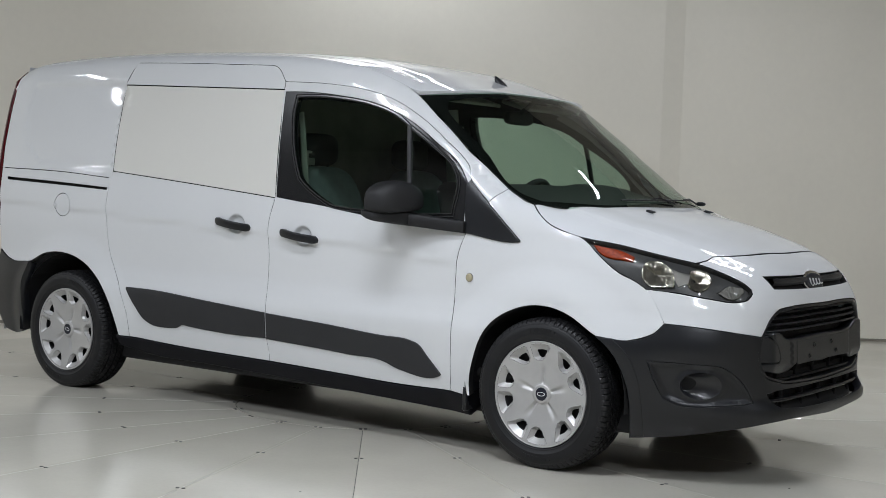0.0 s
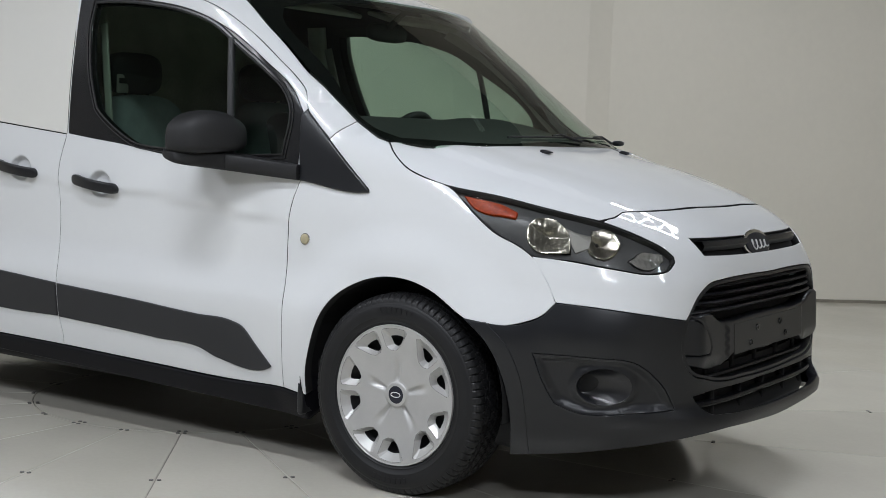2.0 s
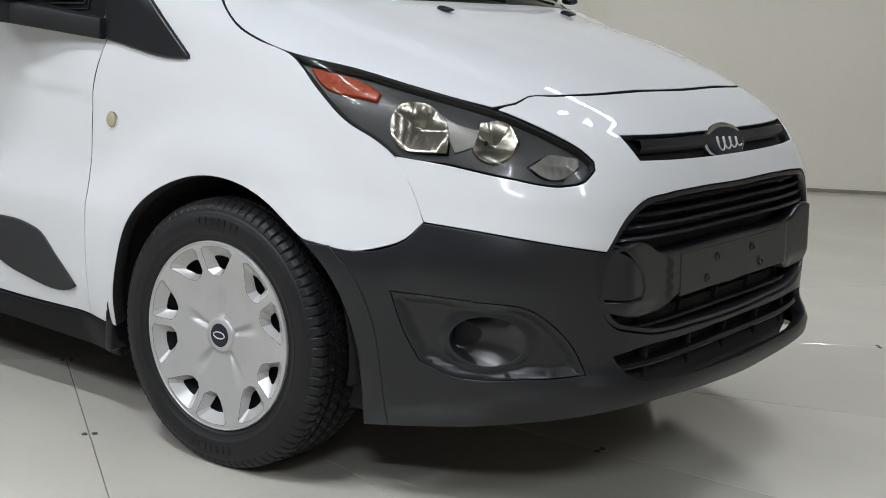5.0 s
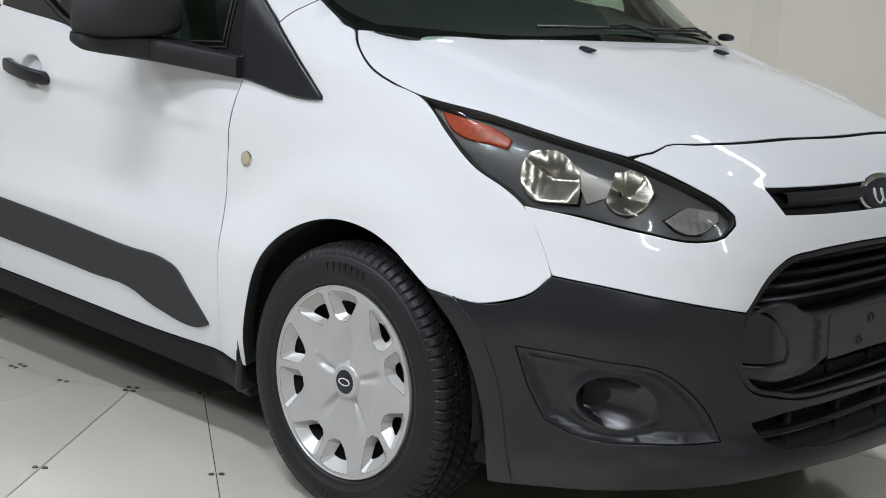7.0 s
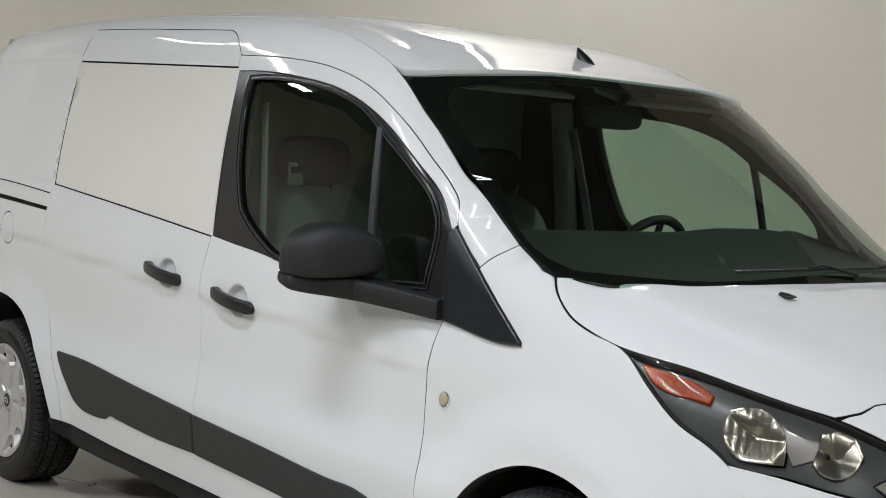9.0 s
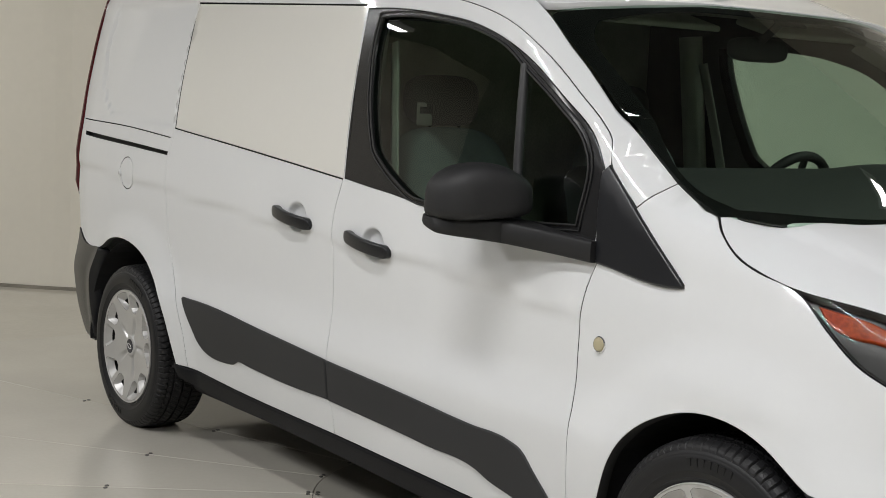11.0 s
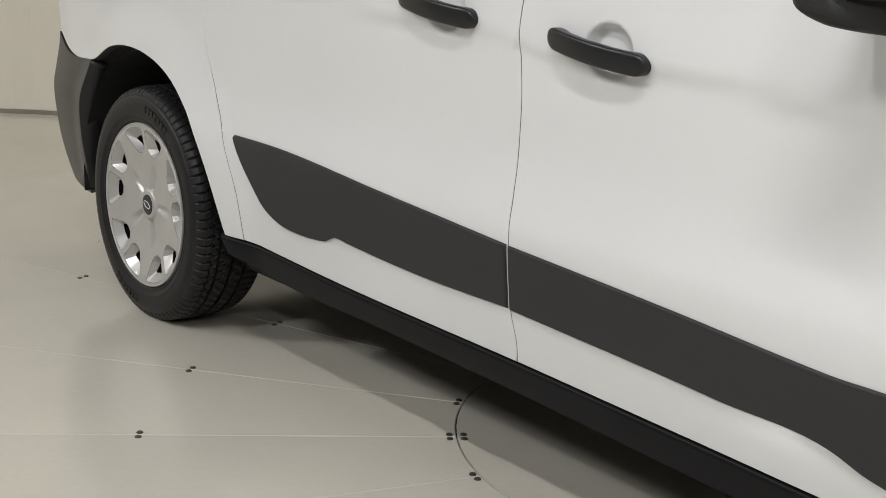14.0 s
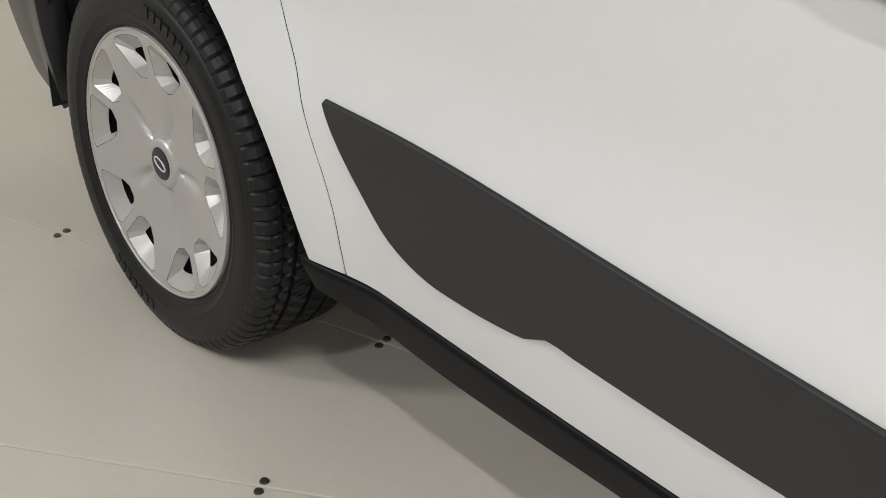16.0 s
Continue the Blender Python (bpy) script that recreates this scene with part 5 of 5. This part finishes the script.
handle(-1.371, 0.922, doors[0])
handle(-1.809, 0.959, slides[0])

# side marker on the fender
mk = part("side_marker", lathe([(0.0, -0.010), (0.012, -0.0095), (0.0165, -0.006), (0.0175, 0.004)][::-1], 28, (-0.395, -side_y(-0.395, 0.785), 0.785)), MARKER, van, "small round cream side repeater")
part("marker_ring", lathe([(0.0165, -0.002), (0.0185, -0.0045), (0.0205, -0.002), (0.021, 0.004)][::-1], 28, (-0.395, -side_y(-0.395, 0.785), 0.785)), CHROME, mk)


def superblob(c, r, e=0.6, n=28, m=16, cut=None):
    """A rounded box-like shell; cut(v) may reshape it."""
    bm = bmesh.new()
    rows = []
    for j in range(m + 1):
        b = -math.pi / 2 + math.pi * j / m
        row = []
        for i in range(n):
            a = 2 * math.pi * i / n
            f = lambda s, p: math.copysign(abs(s) ** p, s)
            p = Vector((r[0] * f(math.cos(b), e) * f(math.cos(a), e), r[1] * f(math.cos(b), e) * f(math.sin(a), e), r[2] * f(math.sin(b), e)))
            if cut:
                p = Vector(cut(p))
            row.append(bm.verts.new(Vector(c) + p))
        rows.append(row)
    for j in range(m):
        for i in range(n):
            bm.faces.new((rows[j][i], rows[j][(i + 1) % n], rows[j + 1][(i + 1) % n], rows[j + 1][i]))
    bmesh.ops.remove_doubles(bm, verts=bm.verts, dist=1e-5)
    bmesh.ops.recalc_face_normals(bm, faces=bm.faces)
    for f in bm.faces:
        f.smooth = True
    return bm


def flip_y(bm):
    for v in bm.verts:
        v.co.y = -v.co.y
    bmesh.ops.reverse_faces(bm, faces=bm.faces)
    return bm


def shell_cut(p):
    k = (p.z + 0.09) / 0.18
    x = p.x if p.x > -0.02 else p.x * 0.45
    out = max(0.0, -p.y / 0.118)
    inn = max(0.0, p.y / 0.122 - 0.05)
    z = p.z * (1 - 0.24 * out ** 2 - 0.62 * inn ** 1.6) if p.z > 0 else -0.066 * (-p.z / 0.077) ** 0.6
    return (x * (1 - 0.16 * k) + 0.055 * (p.y / 0.11) * 0.75, p.y * (1 - 0.13 * k), z + 0.008 * (p.y / 0.11))


arm_out = curve((-0.86, 1.060), (-0.83, 1.088), (-0.79, 1.092), (-0.75, 1.068), (-0.71, 1.010), (-0.67, 0.955), (-0.62, 0.930), (-0.54, 0.897), (-0.42, 0.878))
arm_low = curve((-0.86, 1.038), (-0.82, 1.016), (-0.76, 1.002), (-0.70, 0.998), (-0.62, 0.992), (-0.54, 0.985), (-0.43, 0.978))
arm_top = curve((-0.86, 1.066), (-0.76, 1.064), (-0.70, 1.060), (-0.62, 1.050), (-0.54, 1.040), (-0.43, 1.030))
ARM_SPLIT = -0.675


def arm_data(x0, x1):
    """A length of the door mirror's foot: it grows out of the window corner and widens into the tray under the shell."""
    V, F = [], []
    n, m = 18, 16
    for i in range(n + 1):
        x = x0 + (x1 - x0) * i / n
        yi, yo = 0.850 + 0.045 * ease(-0.62, -0.86, x), arm_out(x)
        zl, zt = arm_low(x), arm_top(x)
        for k in range(m):
            a = 2 * math.pi * k / m
            c, s = math.cos(a), math.sin(a)
            fy, fz = math.copysign(abs(c) ** 0.35, c), math.copysign(abs(s) ** 0.35, s)
            lift = 0.010 * ease(0.90, 1.06, (yi + yo) / 2 + (yo - yi) / 2 * fy) * (1 if fz < 0 else 0)
            V.append(Vector((x, -((yi + yo) / 2 + (yo - yi) / 2 * fy), (zl + zt) / 2 + (zt - zl) / 2 * fz + lift)))
    for i in range(n):
        for k in range(m):
            F.append((i * m + k, i * m + (k + 1) % m, (i + 1) * m + (k + 1) % m, (i + 1) * m + k))
    F += [tuple(range(m)), tuple(range(n * m + m - 1, n * m - 1, -1))]
    bm = bmesh.new()
    vs = [bm.verts.new(v) for v in V]
    for f in F:
        bm.faces.new([vs[i] for i in f])
    bmesh.ops.recalc_face_normals(bm, faces=bm.faces)
    for f in bm.faces:
        f.smooth = True
    return bm


for flip in (False, True):
    fx = flip_y if flip else (lambda b: b)
    mirror = part("door_mirror", fx(superblob((-0.752, -0.982, 1.122), (0.095, 0.122, 0.077), 0.58, 40, 22, shell_cut)), MATTBLACK, van, "large black plastic door mirror")
    soften(part("mirror_tray", fx(arm_data(ARM_SPLIT - 0.0015, -0.86)), MATTBLACK, mirror), 50)
    soften(part("mirror_arm", fx(arm_data(-0.428, ARM_SPLIT + 0.0015)), MATTBLACK, mirror), 50)
    gl = block((0.006, 0.15, 0.11), (-0.786, -0.975, 1.118), 0.003, 1, (0, 0, -20))
    part("mirror_glass", fx(gl), MIRROR, mirror)

# window divider bars and inner window seals
for flip in (False, True):
    sg = 1 if flip else -1
    bar_pts = [(x, sg * (side_y(x, z) - 0.004), z) for x, z in ((-0.797, 1.452), (-0.778, 1.34), (-0.757, 1.20), (-0.735, 1.052))]
    part("window_divider", tube(bar_pts, 0.013, 8, up=(1, 0, 0)), DIVIDER, doors[1 if flip else 0])
seal_loop = smooth_outline(PANE, 0.03, 35)
for off, rad in ((0.000, 0.0034), (0.013, 0.0024)):
    lp = inset(seal_loop, off * (-1 if area2(seal_loop) > 0 else 1))
    pts = [(p.x, -(side_y(p.x, p.y) + 0.001), p.y) for p in lp]
    part("window_seal", tube(pts, rad, 6, closed=True, up=(0, 1, 0)), SEAL_GAP_BLACK, doors[0])

# washer jets, aerial, wipers, cowl
for sg in (-1, 1):
    x, y, z = hood_fn(0.188, 0.302 * sg)
    part("washer_jet", superblob((x, y, z + 0.005), (0.026, 0.016, 0.012), 0.8, 14, 8, lambda p: (p.x, p.y * (1 - 0.85 * (0.026 - p.x) / 0.052), p.z * (1 - 0.7 * (p.x + 0.026) / 0.052))), PLASTIC, hood)


def fin_cut(p):
    k = max(0, p.z + 0.02) / 0.05
    return (p.x * (1 - 0.72 * k) - 0.040 * k, p.y * (1 - 0.6 * k), p.z)


ra = roof_fn(-0.83, 0.0)
part("roof_aerial", superblob((ra[0], 0.0, ra[2] + 0.012), (0.036, 0.017, 0.034), 0.85, 18, 12, fin_cut), PLASTIC, van, "short black roof aerial")


def on_screen(q, v, off):
    p, n = Vector(screen_fn(q, v)), normal_at(screen_fn, q, v, (1, 0, 0.8))
    return p + n * off


for q0, q1, v0, v1, arm_q in ((-0.45, 0.30, 0.004, 0.012, 0.18), (0.08, 0.66, 0.008, 0.014, 0.62)):
    wp = part("wiper", tube([on_screen(q0 + (q1 - q0) * i / 10, v0 + (v1 - v0) * i / 10, 0.007) for i in range(11)], 0.0036, 8), PLASTIC, van, "black windscreen wiper")
    part("wiper_arm", tube([on_screen((q0 + q1) / 2, (v0 + v1) / 2, 0.014), on_screen((q0 + arm_q) / 2 + 0.15, 0.015, 0.016), on_screen(arm_q, -0.02, 0.008)], [0.0025, 0.0035, 0.005], 8), PLASTIC, wp)
part("wiper_cap", superblob((-0.02, 0.66, 1.133), (0.026, 0.018, 0.011), 0.8, 14, 8), PLASTIC, van)
cowl_pts = [tuple(Vector(screen_fn(q, -0.02)) + Vector((0.0, 0, -0.035))) for q in [-0.97 + 1.94 * i / 30 for i in range(31)]]
part("cowl", tube(cowl_pts, 0.010, 8), PLASTIC, van)

# ---- inside the cab ----
lining_hole = [(x - 0.032 * ease(-1.10, -1.30, x), z - 0.022 * ease(1.25, 1.15, z) * ease(-1.0, -1.2, x)) for x, z in PANE]
both_sides("door_lining", patch(side_fn, [(-1.60, 1.10), (-1.62, 1.62), (-1.30, 1.63), (-1.05, 1.60), (-0.86, 1.53), (-0.70, 1.44), (-0.55, 1.33), (-0.40, 1.20), (-0.38, 0.95), (-0.42, 0.35), (-1.58, 0.33)], [lining_hole], gap=0, step=0.06, lip=0.0, bevel=0.001, raised=-0.045), DASH, doors)
both_sides("pillar_lining", patch(side_fn, [(-0.30, 1.150), (-0.42, 1.255), (-0.58, 1.395), (-0.82, 1.585), (-0.90, 1.62), (-0.95, 1.58), (-0.70, 1.44), (-0.50, 1.28), (-0.40, 1.14)], gap=0, step=0.05, lip=0.0, bevel=0.001, raised=-0.035), LINER, vv)


def liner_fn(x, q):
    a, b, c = roof_fn(x, q)
    return (a, b * 0.93, c - 0.045)


part("headliner", patch(liner_fn, [(-0.70, -0.85), (-0.68, 0), (-0.70, 0.85), (-0.9, 0.97), (-2.0, 0.97), (-2.0, -0.97), (-0.9, -0.97)], gap=0, step=0.08, lip=0, bevel=0.001, away=(0, 0, -1)), LINER, van)
bulk = block((0.03, 1.40, 1.38), (-1.86, 0, 1.02), 0.01, 1)
part("bulkhead", bulk, BULK, van, "olive-grey textured partition board")
part("cab_floor", block((1.6, 1.56, 0.04), (-0.92, 0, 0.36), 0.01, 1), DASH, van)


def dash_fn(q, v):
    """Dashboard: from the screen's foot back and down to the knee roll."""
    ey = 0.78
    prof_x = curve((0.0, -0.02), (0.35, -0.32), (0.6, -0.52), (0.8, -0.62), (1.0, -0.58))
    prof_z = curve((0.0, 1.10), (0.35, 1.168), (0.6, 1.202), (0.8, 1.150), (1.0, 0.86))
    x = prof_x(v) - 0.14 * abs(q) ** 3.5 * (1 - v)
    hump = 0.014 * math.exp(-((q - 0.55) / 0.30) ** 4) * ease(0.3, 0.65, v) * ease(0.98, 0.80, v)
    return (x, q * ey, prof_z(v) + hump)


part("dashboard", patch(dash_fn, [(-1, 0), (0, 0), (1, 0), (1, 1), (0, 1), (-1, 1)], gap=0, step=0.04, lip=0, bevel=0.001, away=(-0.5, 0, 1)), DASH, van)
wheel_m = pose(-0.89, 0.385, 1.060, 0, -66, 0)
ring = [wheel_m @ Vector((0.178 * math.cos(radians(a)), 0.178 * math.sin(radians(a)), 0)) for a in range(0, 360, 10)]
steer = part("steering_wheel", tube(ring, 0.016, 10, closed=True, up=(1, 0, 0.5)), DASH, van, "black steering wheel")
part("steering_boss", superblob(tuple(wheel_m @ Vector((0, 0, -0.01))), (0.04, 0.075, 0.07), 0.8, 16, 10), DASH, steer)
for a in (0, 180, 270):
    part("steering_spoke", tube([wheel_m @ Vector((0.05 * math.cos(radians(a)), 0.05 * math.sin(radians(a)), -0.01)), wheel_m @ Vector((0.18 * math.cos(radians(a)), 0.18 * math.sin(radians(a)), 0))], 0.014, 8, flat=0.7), DASH, steer)
part("steering_column", tube([wheel_m @ Vector((0, 0, -0.02)), (-0.45, 0.37, 0.96)], 0.04, 10, up=(0, 1, 0)), DASH, steer)
inner_mirror = part("inner_mirror", superblob((-0.755, 0.05, 1.535), (0.024, 0.125, 0.036), 0.6, 24, 12), DASH, van, "black interior mirror")
part("mirror_stem", tube([(-0.735, 0.04, 1.560), (-0.650, 0.02, 1.612)], 0.012, 8), DASH, inner_mirror)
part("screen_patch", block((0.05, 0.12, 0.006), (-0.625, 0.02, 1.612), 0.002, 1, (0, 34, 0)), DASH, inner_mirror)


def seat(y):
    s = part("seat", superblob((-1.30, y, 0.70), (0.28, 0.25, 0.12), 0.55, 24, 12), FABRIC, van, "grey cloth front seat with a dark head restraint")
    part("backrest", superblob((-1.60, y, 0.94), (0.10, 0.25, 0.32), 0.55, 24, 16, lambda p: (p.x - 0.20 * p.z, p.y * (1 - 0.16 * max(0, p.z) / 0.34), p.z)), FABRIC, s)
    hr = part("head_restraint", superblob((-1.70, y, 1.345), (0.055, 0.14, 0.085), 0.6, 20, 12), DASH, s)
    for d in (-0.06, 0.06):
        part("restraint_post", tube([(-1.67, y + d, 1.20), (-1.69, y + d, 1.34)], 0.006, 6), STEEL, hr)


for y in (-0.40, 0.40):
    seat(y)
for sg in (-1, 1):
    part("seat_belt", tube([(-1.56, 0.69 * sg, 1.52), (-1.50, 0.72 * sg, 1.25), (-1.44, 0.75 * sg, 0.95)], 0.022, 6, flat=0.12, up=(0, 1, 0)), LINER, van)
    part("belt_post", tube([(-1.64, 0.70 * sg, 1.62), (-1.63, 0.77 * sg, 1.05), (-1.63, 0.77 * sg, 0.4)], 0.05, 8, flat=0.7, up=(0, 1, 0)), LINER, van)
for sg in (-1, 1):
    part("sun_visor", block((0.15, 0.46, 0.018), (-0.83, 0.34 * sg, 1.605), 0.008, 2, (0, 16, 0)), LINER, van)

# small grey block by the head restraint, standing in for a reflection in the side window; beltline strip along the
# window foot
tag = part("seat_tag", block((0.008, 0.06, 0.075), (-1.655, -0.50, 1.30), 0.004, 2), LINER, van, "small pale block standing in for a reflection in the side window")
part("tag_window", block((0.003, 0.044, 0.022), (-1.6495, -0.50, 1.312), 0.001, 1), DASH, tag)
